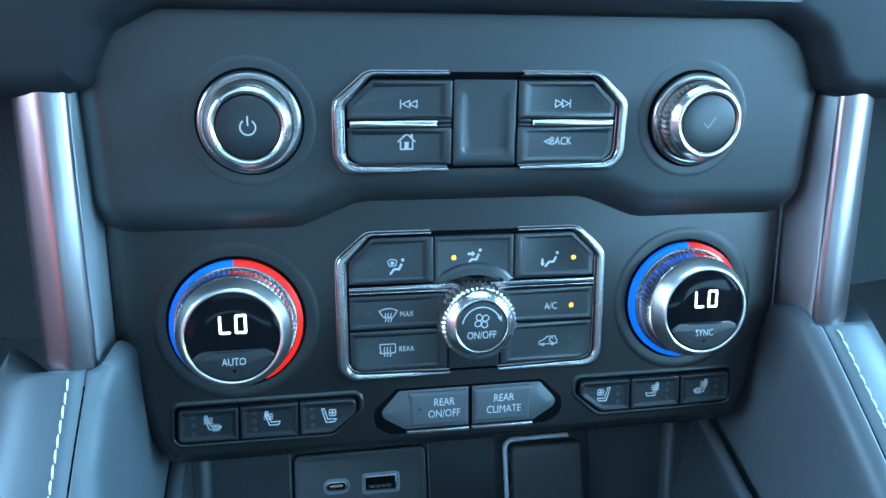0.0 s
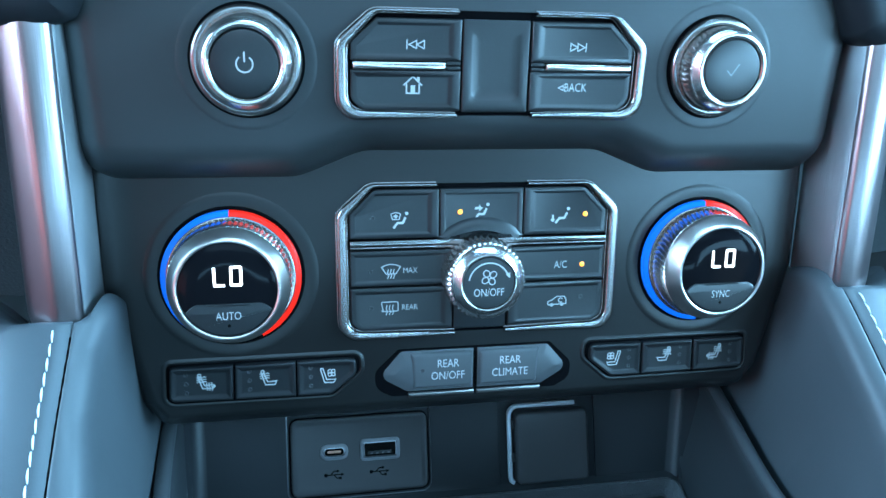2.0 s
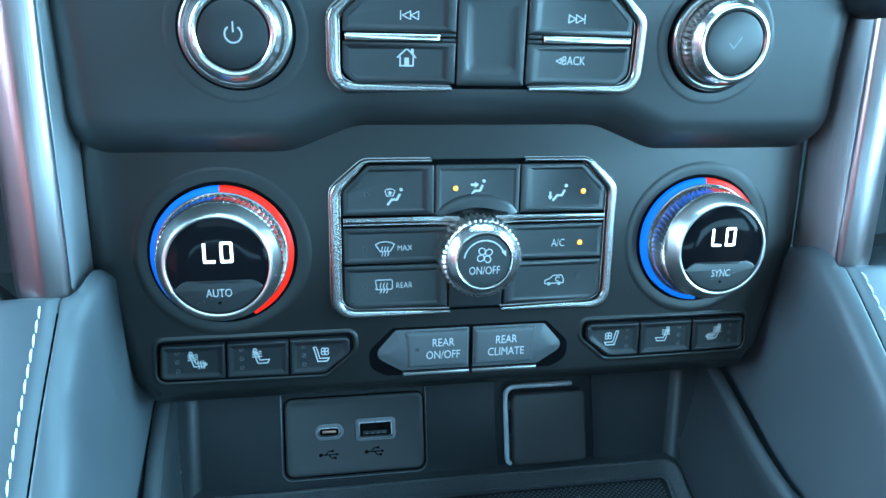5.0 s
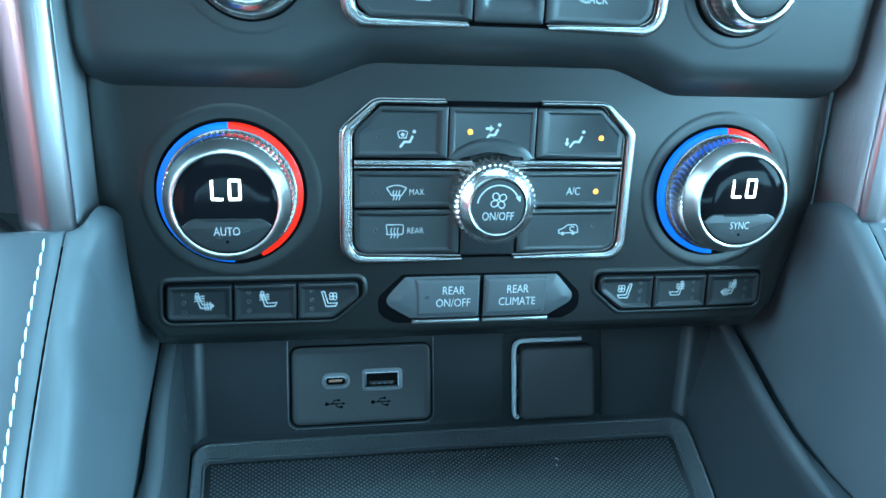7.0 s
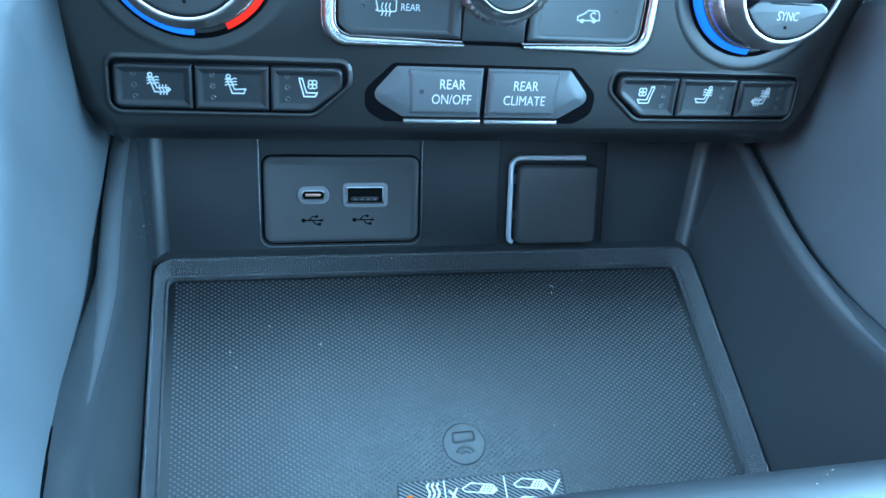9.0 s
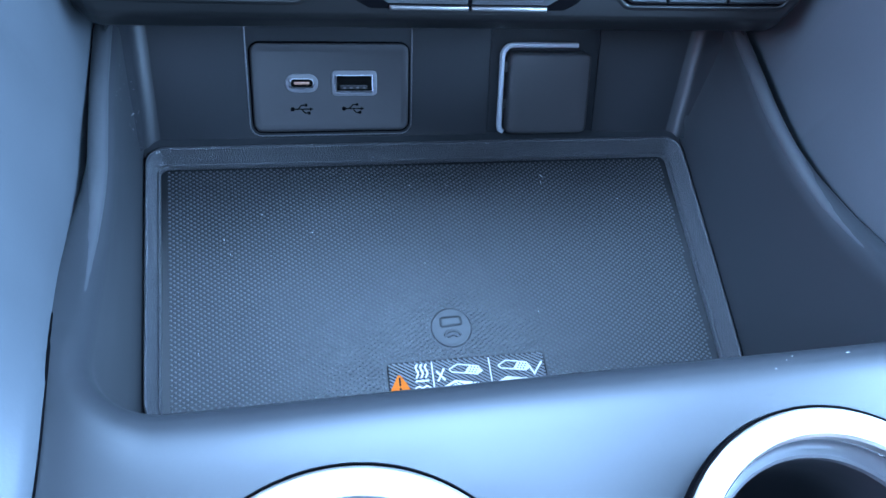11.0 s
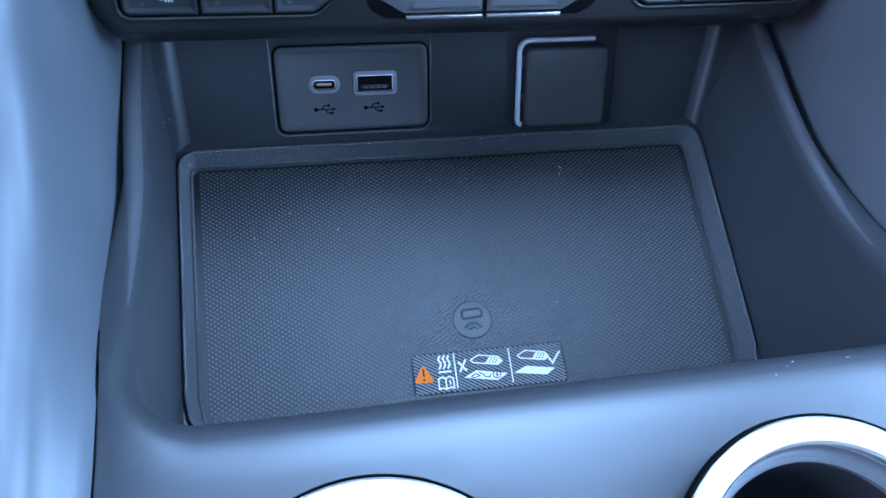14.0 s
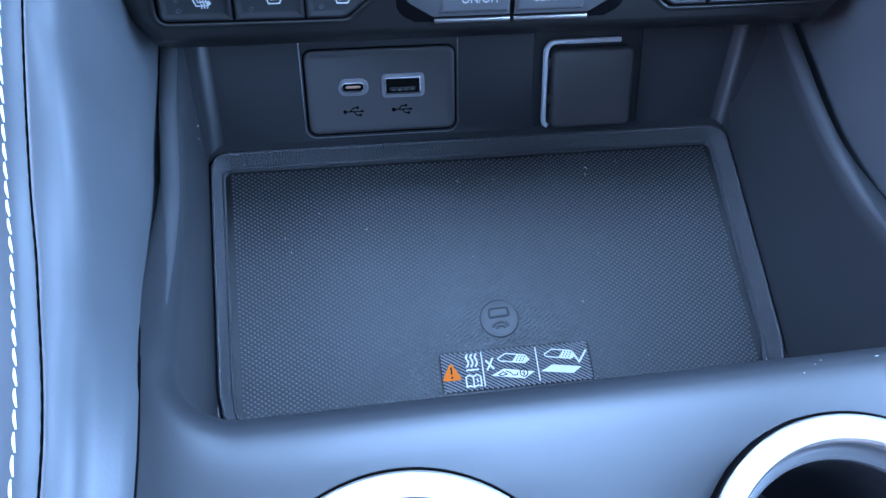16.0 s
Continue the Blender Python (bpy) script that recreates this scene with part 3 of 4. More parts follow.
part("switch_lettering", lettering("ON/OFF", 0.27, 0, -0.33, 1.458, 0.76), PRINT, cap, "white printed words ON/OFF")


def half_ring(r0, r1, a0, a1, w0, w1, n=40):
    out = []
    for k_ in range(n + 1):
        a = radians(a0 + (a1 - a0) * k_ / n)
        out.append([(r * math.cos(a), r * math.sin(a), w) for r, w in ((r1, w0), (r1, w1 - 0.03), (r1 - 0.04, w1), (r0, w1 + 0.03), (r0, w0))])
    return skin(out, True, True, True)


SEGMENTS = {"L": "def", "O": "abcdef"}


def digits(text, size, x, y, w, parent):
    """Lit bars of a seven-bar display, each a part of the display."""
    hh, ww, t = size, size * 0.52, size * 0.145
    bars = {"a": (0, hh, ww, hh), "b": (ww, hh, ww, hh / 2), "c": (ww, hh / 2, ww, 0), "d": (0, 0, ww, 0), "e": (0, 0, 0, hh / 2), "f": (0, hh / 2, 0, hh)}
    for i, ch in enumerate(text):
        ox = x + i * size * 0.88 - size * 0.70
        for s in SEGMENTS[ch]:
            x0, y0, x1, y1 = bars[s]
            dx = 0.024 * size * (1 if x1 > x0 else 0)
            part("lit_bar", strokes([[(ox + x0 - dx, y + y0 - hh / 2), (ox + x1 + dx, y + y1 - hh / 2)]], t, w), DIGIT, parent, "lit white bar of the letters " + text)


def climate_knob(x, word, label):
    """A temperature knob: lit blue and red ring, knurled body, chrome rim, display and a key."""
    kn = thing("temperature_knob", spot(CLIMATE, x, 1.575), label, "knob", "temperature knobs")
    part("recess_ring", lathe([(2.86, 0.002), (2.82, 0.010), (2.76, 0.020), (2.70, 0.024), (2.58, 0.020), (2.39, 0.006)], 96), PANEL, kn, "shallow moulded ring in the fascia")
    part("gap", lathe([(2.40, 0.009), (2.36, 0.011), (2.25, 0.011)], 96), GAP, kn, "dark gap round the knob")
    part("blue_ring", half_ring(2.08, 2.275, 90, 270, 0.0, 0.24), BLUE, kn, "lit blue half ring")
    part("red_ring", half_ring(2.08, 2.275, -66, 90, 0.0, 0.24), RED, kn, "lit red half ring")
    part("collar", lathe([(2.10, 0.2), (2.095, 0.28), (2.08, 0.31), (2.05, 0.32), (2.02, 0.31), (2.0, 0.27), (1.94, 0.25)], 96), TRIMCHROME, kn, "chrome collar inside the lit ring")
    part("grip", knurled([(1.96, 0.25), (2.0, 0.33), (1.99, 0.55), (1.97, 0.85), (1.955, 1.06), (1.945, 1.16), (1.90, 1.19)], 68, 0.06, 0.035), SATIN, kn, "slantwise knurled grip")
    part("rim", lathe([(1.86, 1.14), (1.90, 1.16), (1.92, 1.20), (1.91, 1.25), (1.865, 1.34), (1.79, 1.48), (1.71, 1.63), (1.665, 1.705), (1.625, 1.745), (1.58, 1.755), (1.54, 1.74), (1.525, 1.68)], 96), RIMSATIN, kn, "polished chrome rim")
    glass = part("display", lathe([(1.53, 1.63), (1.525, 1.68), (1.49, 1.70), (0.8, 1.71), (0.02, 1.713)], 72, False, True), GLASS, kn, "black glass display")
    digits("LO", 0.58, 0.02, 0.45, 1.717, glass)
    lower = [(1.49 * math.cos(radians(a)), 1.49 * math.sin(radians(a))) for a in range(206, 335, 6)] + [(1.32, -0.66), (1.22, -0.55), (1.02, -0.44), (-0.98, -0.44), (-1.18, -0.55), (-1.28, -0.66)]
    kk = part(word.lower() + "_key", loft(lower, [(0, 1.66)] + arc(0, 1.735, 0.03, 1.76, 3) + [(0.08, 1.765)], False, True), BUTTON, kn, "matt black key in the knob's face")
    part("key_ledge", slab(rounded([(-0.62, -0.51, 0.03), (0.66, -0.51, 0.03), (0.74, -0.44, 0.02), (-0.70, -0.44, 0.02)], 2), 1.74, 1.785, 0.02), BUTTON, kk)
    part("key_lettering", lettering(word, 0.26, 0, -0.84, 1.772, 0.76), PRINT, kk, "white printed word " + word)
    part("unlit_lamp", shift(lathe([(0.05, 0), (0.05, 0.008), (0.03, 0.010), (0.01, 0.0)], 16, False, True), 0, -1.15, 1.768), GAP, kk, "unlit black lamp")
    return kn


climate_knob(-8.39, "AUTO", "temperature knob with lit blue and red ring, display and AUTO key")
climate_knob(8.52, "SYNC", "temperature knob with lit blue and red ring, display and SYNC key")


# seat heater keys
def soft_key(poly):
    """A key with rounded edges whose face sinks softly towards the middle."""
    return loft(poly, [(0, -0.05)] + arc(0, 0.13, 0.07, 0.215, 5) + [(0.07 + 0.19 * q / 7, 0.17 + 0.0225 * (1 + math.cos(math.pi * q / 7))) for q in range(1, 8)])


def lip(outline, parent, label):
    """A rounded moulded lip round a sunken key bank."""
    part("lip", loft(outline, [(-0.12, 0.001), (-0.09, 0.016), (-0.05, 0.036), (-0.01, 0.044), (0.02, 0.040), (0.045, 0.024), (0.07, -0.01)], False, False), PANEL, parent, label)
    part("bank_recess", slab(inset(outline, 0.06), -0.05, 0.012, 0.005), GAP, parent, "dark gap round the keys")


bank = rounded([(-10.78, -1.38, 0.25), (-10.86, -2.92, 0.35), (-5.15, -2.96, 0.5), (-4.12, -2.06, 0.4), (-4.16, -1.38, 0.28)], 5)
keys = [
    rounded([(-10.60, -1.52, 0.12), (-10.68, -2.74, 0.2), (-8.56, -2.78, 0.04), (-8.52, -1.52, 0.04)], 3),
    rounded([(-8.47, -1.52, 0.04), (-8.51, -2.78, 0.04), (-6.44, -2.80, 0.04), (-6.42, -1.52, 0.04)], 3),
    rounded([(-6.37, -1.52, 0.04), (-6.39, -2.80, 0.04), (-5.20, -2.80, 0.35), (-4.32, -2.10, 0.3), (-4.34, -1.52, 0.18)], 3),
]


def seat_symbol(x, y, s, side, kind):
    """A seat in outline, with heat waves over it or a fan beside it."""
    w = 0.172
    at = lambda pts: [(x + side * px * s, y + py * s) for px, py in pts]
    if kind == "vent":
        bms = [strokes([at([(-0.40, 0.38), (-0.27, 0.38), (-0.10, -0.22), (0.34, -0.22), (0.26, -0.38), (-0.20, -0.38), (-0.40, 0.38)])], 0.036, w)]
        for a in (45, 135, 225, 315):
            bms.append(strokes([arcline(x + side * 0.15 * s + 0.115 * s * math.cos(radians(a)), y + 0.13 * s + 0.115 * s * math.sin(radians(a)), 0.095 * s, a, a + 360, 12)], 0.032, w))
        return merge(bms)
    bms = [strokes([at([(-0.30, 0.28), (-0.16, 0.26), (-0.02, -0.14), (0.42, -0.12), (0.34, -0.30), (-0.12, -0.30), (-0.30, 0.28)])], 0.036, w)]
    bms.append(strokes([arcline(x - side * 0.24 * s, y + 0.39 * s, 0.075 * s, 0, 360, 12)], 0.036, w))
    for i in range(3):
        yy = 0.04 + 0.12 * i
        bms.append(strokes([at([(-0.38, yy - 0.02), (-0.26, yy + 0.04), (-0.12, yy - 0.01), (0.0, yy + 0.04), (0.08, yy + 0.01)])], 0.032, w))
    if kind == "both":
        for i in range(3):
            xx = 0.09 + 0.12 * i
            bms.append(strokes([at([(xx, -0.42), (xx + 0.03, -0.28), (xx - 0.03, -0.14), (xx, 0.0)])], 0.032, w))
        bms.append(blot(at([(0.40, -0.10), (0.52, -0.20), (0.38, -0.32)]), w))
    return merge(bms)


for side, names in ((1, ("seat_and_back_heater_key", "back_heater_key", "seat_ventilation_key")), (-1, ("seat_and_back_heater_key", "back_heater_key", "seat_ventilation_key"))):
    lip(bank if side == 1 else mirror(bank, 0.02), climate, "rounded lip round the seat keys")
    for poly, name, x, kind in zip(keys, names, (-9.48, -7.38, -5.30), ("both", "back", "vent")):
        k = part(name, soft_key(poly if side == 1 else mirror(poly, 0.02)), SEATKEY, climate)
        part("seat_symbol", seat_symbol(x * side + 0.01 * (1 - side), -2.09, 0.70, side, kind), PRINT, k, "white printed seat symbol")
        for i in range(3):
            led((x - 0.62) * side + 0.01 * (1 - side), -1.78 - 0.33 * i, k, False, 0.168)

# rear climate keys
pocket = rounded([(-2.82, -1.33, 0.2), (-3.66, -2.14, 0.45), (-3.64, -2.80, 0.5), (-3.05, -3.12, 0.3), (3.07, -3.12, 0.3), (3.66, -2.80, 0.5), (3.68, -2.14, 0.45), (2.84, -1.33, 0.2)], 5)
# sheet flush with the fascia; the pocket's shade is put into its black
part("rear_key_recess", slab(pocket, -0.05, 0.012, 0.005), GAP, climate, "black sheet for the shaded recess round the rear climate keys")
rk = rounded([(-2.72, -1.40, 0.15), (-3.55, -2.34, 0.32), (-2.50, -2.98, 0.2), (-0.03, -2.98, 0.03), (-0.03, -1.40, 0.03)], 4)


def rear_key(side, name):
    poly = rk if side == 1 else mirror(rk, 0.02)
    plate = rounded([(-2.40, -1.48, 0.08), (-2.30, -2.86, 0.1), (-0.08, -2.86, 0.05), (-0.08, -1.48, 0.05)], 3)
    base = part(name, loft(poly, [(0, -0.05)] + arc(0, -0.02, 0.05, 0.02, 3) + [(0.22, 0.075), (0.40, 0.115)], False, True), GREYKEY, climate, "satin grey rocker key")
    part("key_face", slab(plate if side == 1 else mirror(plate, 0.02), 0.06, 0.16, 0.16, 5), GREYKEY, base)
    strip = [(-2.46, -3.17), (-0.03, -3.17), (-0.03, -3.01), (-2.46, -3.01)]
    part("chrome_strip", slab(strip if side == 1 else mirror(strip, 0.02), 0.0, 0.10, 0.05), STRIP, base, "chrome strip along the lower edge")
    return base


k = rear_key(1, "rear_switch_key")
part("rear_lettering", merge([lettering("REAR", 0.30, -1.02, -1.92, 0.162, 0.80), lettering("ON/OFF", 0.30, -1.02, -2.38, 0.162, 0.80)]), PRINT, k, "white printed words REAR ON/OFF")
led(-1.95, -2.14, k, False, 0.16)
k = rear_key(-1, "rear_climate_key")
part("rear_lettering", merge([lettering("REAR", 0.30, 1.30, -1.92, 0.162, 0.80), lettering("CLIMATE", 0.30, 1.30, -2.38, 0.162, 0.80)]), PRINT, k, "white printed words REAR CLIMATE")

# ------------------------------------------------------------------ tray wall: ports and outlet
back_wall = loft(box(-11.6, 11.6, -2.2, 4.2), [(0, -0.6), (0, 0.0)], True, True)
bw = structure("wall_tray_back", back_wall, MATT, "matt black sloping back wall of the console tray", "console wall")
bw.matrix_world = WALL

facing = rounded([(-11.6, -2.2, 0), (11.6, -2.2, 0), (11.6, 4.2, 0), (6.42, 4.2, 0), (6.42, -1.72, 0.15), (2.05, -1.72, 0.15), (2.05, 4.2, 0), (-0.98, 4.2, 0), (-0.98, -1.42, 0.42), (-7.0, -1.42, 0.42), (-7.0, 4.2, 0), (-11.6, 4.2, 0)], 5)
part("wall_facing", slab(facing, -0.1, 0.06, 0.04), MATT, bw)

# thin pale strip that draws the highlight along the opening's edge
edge_way = rounded([(-6.99, 4.1, 0), (-6.99, -1.41, 0.42), (-0.99, -1.41, 0.42), (-0.99, 4.1, 0)], 6)
part("opening_highlight", sweep([(x, y, 0.055) for x, y in edge_way[6:22]], [(-0.022, 0), (-0.016, 0.016), (0, 0.022), (0.016, 0.016), (0.022, 0)]), EDGEGLEAM, bw, "pale strip for the highlight on the opening's edge")

usb = thing("usb_port_panel", WALL, "black panel with two grey-edged sockets and moulded symbols", "usb panel")
plate = box(-6.84, -1.12, -1.26, 1.94, 0.32)
part("panel_gap", slab(inset(plate, -0.07), -0.05, 0.012, 0.005), GAP, usb, "dark gap round the panel")
part("panel", loft(plate, [(0, -0.05)] + arc(0, 0.04, 0.05, 0.09, 3) + [(0.12, 0.10), (0.24, 0.06)], False, True), PORTFACE, usb, "matt black panel")


def socket(x, y, wide, high, r, name, inner_r, slot):
    o = box(x - wide / 2, x + wide / 2, y - high / 2, y + high / 2, r)
    s = part(name, loft(o, [(0, 0.05)] + arc(0, 0.08, 0.03, 0.105, 3) + [(0.13, 0.105), (0.16, 0.02)], False, False), BEZEL, usb, "grey metallic socket edge")
    part("shell", loft(inset(o, 0.16), [(0, 0.06), (0.0, 0.085), (0.02, 0.09), (0.035, 0.0)], False, False), STEEL, s, "bright steel shell")
    # flat plate whose dull black stands for the shade deep in the socket
    part("socket_shade_plate", loft(inset(o, 0.18), [(0, 0.066), (0.01, 0.064)], False, True), PORTIN, s, "flat black plate in place of the shaded hollow")
    part("tongue", slab(slot, 0.06, 0.075, 0.005), COPPER if name == "usb_c_socket" else BUTTON, s)
    if name == "usb_a_socket":
        for q in range(4):
            px = x - 0.36 + 0.24 * q
            part("contact", slab(box(px - 0.05, px + 0.05, y - 0.20, y - 0.14), 0.06, 0.078, 0.004), BEZEL, s, "small grey contact")
    return s


socket(-5.06, 0.52, 1.18, 0.66, 0.33, "usb_c_socket", 0.2, box(-5.34, -4.78, 0.47, 0.57, 0.05))
socket(-3.14, 0.51, 1.68, 0.92, 0.18, "usb_a_socket", 0.05, box(-3.66, -2.66, 0.30, 0.44, 0.02))


def trident(x, y, s):
    lines = [[(x - 0.42 * s, y), (x + 0.34 * s, y)], [(x - 0.18 * s, y), (x - 0.02 * s, y + 0.17 * s), (x + 0.14 * s, y + 0.17 * s)], [(x - 0.02 * s, y), (x + 0.12 * s, y - 0.17 * s), (x + 0.24 * s, y - 0.17 * s)]]
    return merge([strokes(lines, 0.05 * s, 0.062), blot(circle(0.09 * s, 14, x - 0.40 * s, y), 0.062), blot(tri(x + 0.40 * s, y, 0.15 * s)[:3], 0.062), blot(circle(0.065 * s, 10, x + 0.16 * s, y + 0.17 * s), 0.062), blot(box(x + 0.22 * s, x + 0.34 * s, y - 0.23 * s, y - 0.11 * s), 0.062)])


for x in (-5.08, -3.19):
    part("port_symbol", trident(x, -0.43, 0.87), GAP, usb, "black moulded branching symbol")

outlet = thing("power_outlet_cover", spot(WALL, 4.1, 0.28), "black square power outlet cover with pale seal showing", "outlet cover")
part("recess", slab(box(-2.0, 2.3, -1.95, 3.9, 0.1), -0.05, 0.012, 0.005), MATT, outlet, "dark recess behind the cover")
seal = [(1.34, 1.66, 0.18)] + [(x, y, 0.18) for x, y in arcline(-1.24, 1.26, 0.40, 90, 180, 6)] + [(-1.64, -1.40, 0.18), (-1.60, -1.56, 0.18), (-1.48, -1.64, 0.18)]
sect = [(-0.09, 0.0), (-0.09, 0.13), (-0.05, 0.19), (0.05, 0.19), (0.09, 0.13), (0.09, 0.0)]
part("seal", sweep(seal, sect), GASKET, outlet, "pale grey rubber seal")
part("cover", loft(box(-1.45, 1.88, -1.72, 1.44, 0.30), [(0.0, -0.05), (0.02, 0.30)] + arc(0.03, 0.46, 0.17, 0.64, 6) + [(0.45, 0.665)], False, True), PORTFACE, outlet, "matt black rubber cover")
for y in (0.86, -0.55):
    part("hinge_tab", shift(slab(box(-0.09, 0.07, -0.21, 0.21, 0.03), 0.1, 0.34, 0.03), -1.49, y), SOFT, outlet)
# ------------------------------------------------------------------ console


def curve_at(table, t):
    """A value between the rows (t, value) of a table, gliding smoothly."""
    table = sorted(table)
    ts, vs = [a for a, _ in table], [b for _, b in table]
    if t <= ts[0]:
        return vs[0]
    if t >= ts[-1]:
        return vs[-1]
    i = max(k_ for k_ in range(len(ts) - 1) if ts[k_] <= t)
    m = [0.0] * len(ts)
    for j in range(1, len(ts) - 1):
        m[j] = (vs[j + 1] - vs[j - 1]) / (ts[j + 1] - ts[j - 1])
    h = ts[i + 1] - ts[i]
    s = (t - ts[i]) / h
    return (2 * s**3 - 3 * s**2 + 1) * vs[i] + (s**3 - 2 * s**2 + s) * h * m[i] + (3 * s**2 - 2 * s**3) * vs[i + 1] + (s**3 - s**2) * h * m[i + 1]


RAIL_Z = [(2.5, 5.0), (-2, 5.1), (-4, 5.3), (-6, 5.75), (-8, 6.3), (-10, 7.2), (-12, 8.5), (-13.5, 9.4), (-15, 9.7), (-26, 10.6)]
RAIL_X = [(2.5, 11.15), (-2, 11.1), (-4, 10.95), (-6, 10.75), (-8, 10.65), (-10, 10.5), (-13, 10.2), (-16, 10.1), (-26, 10.1)]
EDGE_X = [(4, 11.62), (-2, 11.58), (-4, 11.55), (-6, 11.38), (-8, 11.28), (-10, 11.1), (-13, 10.52), (-15, 10.38), (-26, 10.62)]

# the U-shaped line of the tray's edge: left side, front, right side
LIP_Y, CORNER = -13.7, 1.9
line = []
for k_ in range(25):
    y = 2.6 - k_ * (2.6 - LIP_Y - CORNER) / 24
    line.append((-(curve_at(RAIL_X, y)), y, 0.0, (-1, 0)))
cx = curve_at(RAIL_X, LIP_Y + CORNER) - CORNER
for k_ in range(1, 9):
    a = radians(90 * k_ / 9)
    line.append((-cx - CORNER * math.cos(a), LIP_Y + CORNER - CORNER * math.sin(a), k_ / 9, (-math.cos(a), -math.sin(a))))
for k_ in range(13):
    line.append((-cx + 2 * cx * k_ / 12, LIP_Y, 1.0, (0, -1)))
line += [(-x, y, f, (-n[0], n[1])) for x, y, f, n in line[:33][::-1]]


def basin_ring(out, dz_side, dz_front, z=None, out_front=None, push=0.0):
    ring = []
    for x, y, f, n in line:
        g = f ** 0.7 if out > 0.2 else f
        o = out + ((out if out_front is None else out_front) - out) * g
        zt = curve_at(RAIL_Z, y)
        ds = dz_side * (max(0.03, min(1.0, (y + 9.5) / 5.5)) if out > 0.25 else 1.0)
        zz = z if z is not None else zt + ds + (dz_front - ds) * g
        o *= 1 + (0.7 * max(0.0, min(1.0, (-4.5 - y) / 3.5)) * (1 - f) if out > 0.25 else 0.0)
        px = x + n[0] * (o + (0.08 if n[0] > 0 else 0.0))
        if z is not None:
            k = (y + 13.2) / 11.1
            foot = ((9.45 + 0.37 * k) if x > 0 else (9.95 + 0.40 * k)) + 0.43 + (out + 0.28) * 0.3
            px += (math.copysign(foot, x) - px) * (1 - f)
        ring.append((px, y + n[1] * o - f * max(0.0, 0.13 - 0.013 * x), zz))
    return ring


rings = [basin_ring(-0.75, 0, 0, 0.45), basin_ring(-0.5, 0, 0, 0.60), basin_ring(-0.36, 0, 0, 0.95), basin_ring(-0.28, 0, 0, 1.5)]
for s in (0.25, 0.5, 0.75):
    rings.append([tuple(Vector(a).lerp(Vector(b), s)) for a, b in zip(basin_ring(-0.28, 0, 0, 1.5), basin_ring(-0.26, -0.80, -1.0))])
rings += [basin_ring(-0.26, -0.80, -1.0), basin_ring(-0.24, -0.52, -0.7), basin_ring(-0.18, -0.30, -0.48, None, -0.14), basin_ring(-0.08, -0.13, -0.31, None, 0.03), basin_ring(0.05, -0.03, -0.18, None, 0.28), basin_ring(0.18, 0.0, -0.09, None, 0.62), basin_ring(0.30, -0.08, -0.03, None, 1.05), basin_ring(0.38, -0.30, 0.04, None, 1.9), basin_ring(0.41, -0.8, 0.2, None, 5.0), basin_ring(0.42, -2.5, 0.5, None, 12.0)]
console = thing("centre_console", LEVEL, "matt black plastic centre console with a deep open tray", "console", "", "structure")
CUPS = ((-4.98, -19.05), (4.47, -18.87))


def bore(bm, radius):
    """Round holes through the console top where the cup holders sit."""
    near = lambda co, r: any(math.hypot(co.x / CM - x, co.y / CM - y) < r for x, y in CUPS)
    bmesh.ops.triangulate(bm, faces=[fc for fc in bm.faces if any(v.co.y < LIP_Y * CM for v in fc.verts)])
    for _ in range(7):
        edges = {e for fc in bm.faces if fc.calc_center_median().z > 8 * CM and (near(fc.calc_center_median(), radius + 0.9) or any(near(v.co, radius + 0.4) for v in fc.verts)) for e in fc.edges if e.calc_length() > 0.35 * CM}
        if not edges:
            break
        bmesh.ops.subdivide_edges(bm, edges=list(edges), cuts=1)
        bmesh.ops.triangulate(bm, faces=[fc for fc in bm.faces if len(fc.verts) > 4])
    bmesh.ops.delete(bm, geom=[fc for fc in bm.faces if fc.calc_center_median().z > 8 * CM and near(fc.calc_center_median(), radius)], context="FACES")
    return bm


# strip over the tray's rounded edge, coloured lighter to show its highlight
for side in (-1, 1):
    rows_ = []
    for (x0, y0, f0, n0), (x1, y1, f1, n1) in zip(line[2:29], line[3:30]):
        for q in (0.0, 0.5):
            y, f = y0 + (y1 - y0) * q, f0 + (f1 - f0) * q
            nx, ny = n0[0] + (n1[0] - n0[0]) * q, n0[1] + (n1[1] - n0[1]) * q
            thin = max(0.0, min(1.0, (-5.5 - y) / 7.0))
            thin = thin * thin * (3 - 2 * thin)
            off = 0.15 - 0.13 * thin + (0.08 if side > 0 else 0.0)
            px, py = -(x0 + (x1 - x0) * q) - nx * off, y + ny * off
            half, tall = 0.28 - 0.20 * thin, 0.23 - 0.12 * thin
            cz_ = curve_at(RAIL_Z, y) + 0.02 - tall - 0.10 * thin - 1.2 * f
            rows_.append([(side * (px + nx * half * math.cos(a)), py - ny * half * math.cos(a), cz_ + tall * math.sin(a)) for a in [math.pi * q_ / 14 for q_ in range(-1, 16)]])
    part("rail_highlight", skin(rows_, False), EDGEGLEAM, console, "rounded tray edge coloured lighter for its highlight", 60)
part("tray_shell", bore(skin(rings, False), 3.42), TRAY, console, "matt black moulded tray and top", 60)

# tray floor round the mat
MY0, MY1 = -13.2, -2.1
mat_outline = rounded([(-10.35, MY1, 0.35), (-9.95, MY0, 2.2), (9.45, MY0, 2.2), (9.82, MY1, 0.35)], 5)
part("tray_floor_edge", loft(inset(mat_outline, -0.34), [(-1.2, 0.8), (-0.10, 0.80), (-0.07, 0.76), (-0.07, 0.35), (0.03, 0.35)], False, False), TRAY, console)

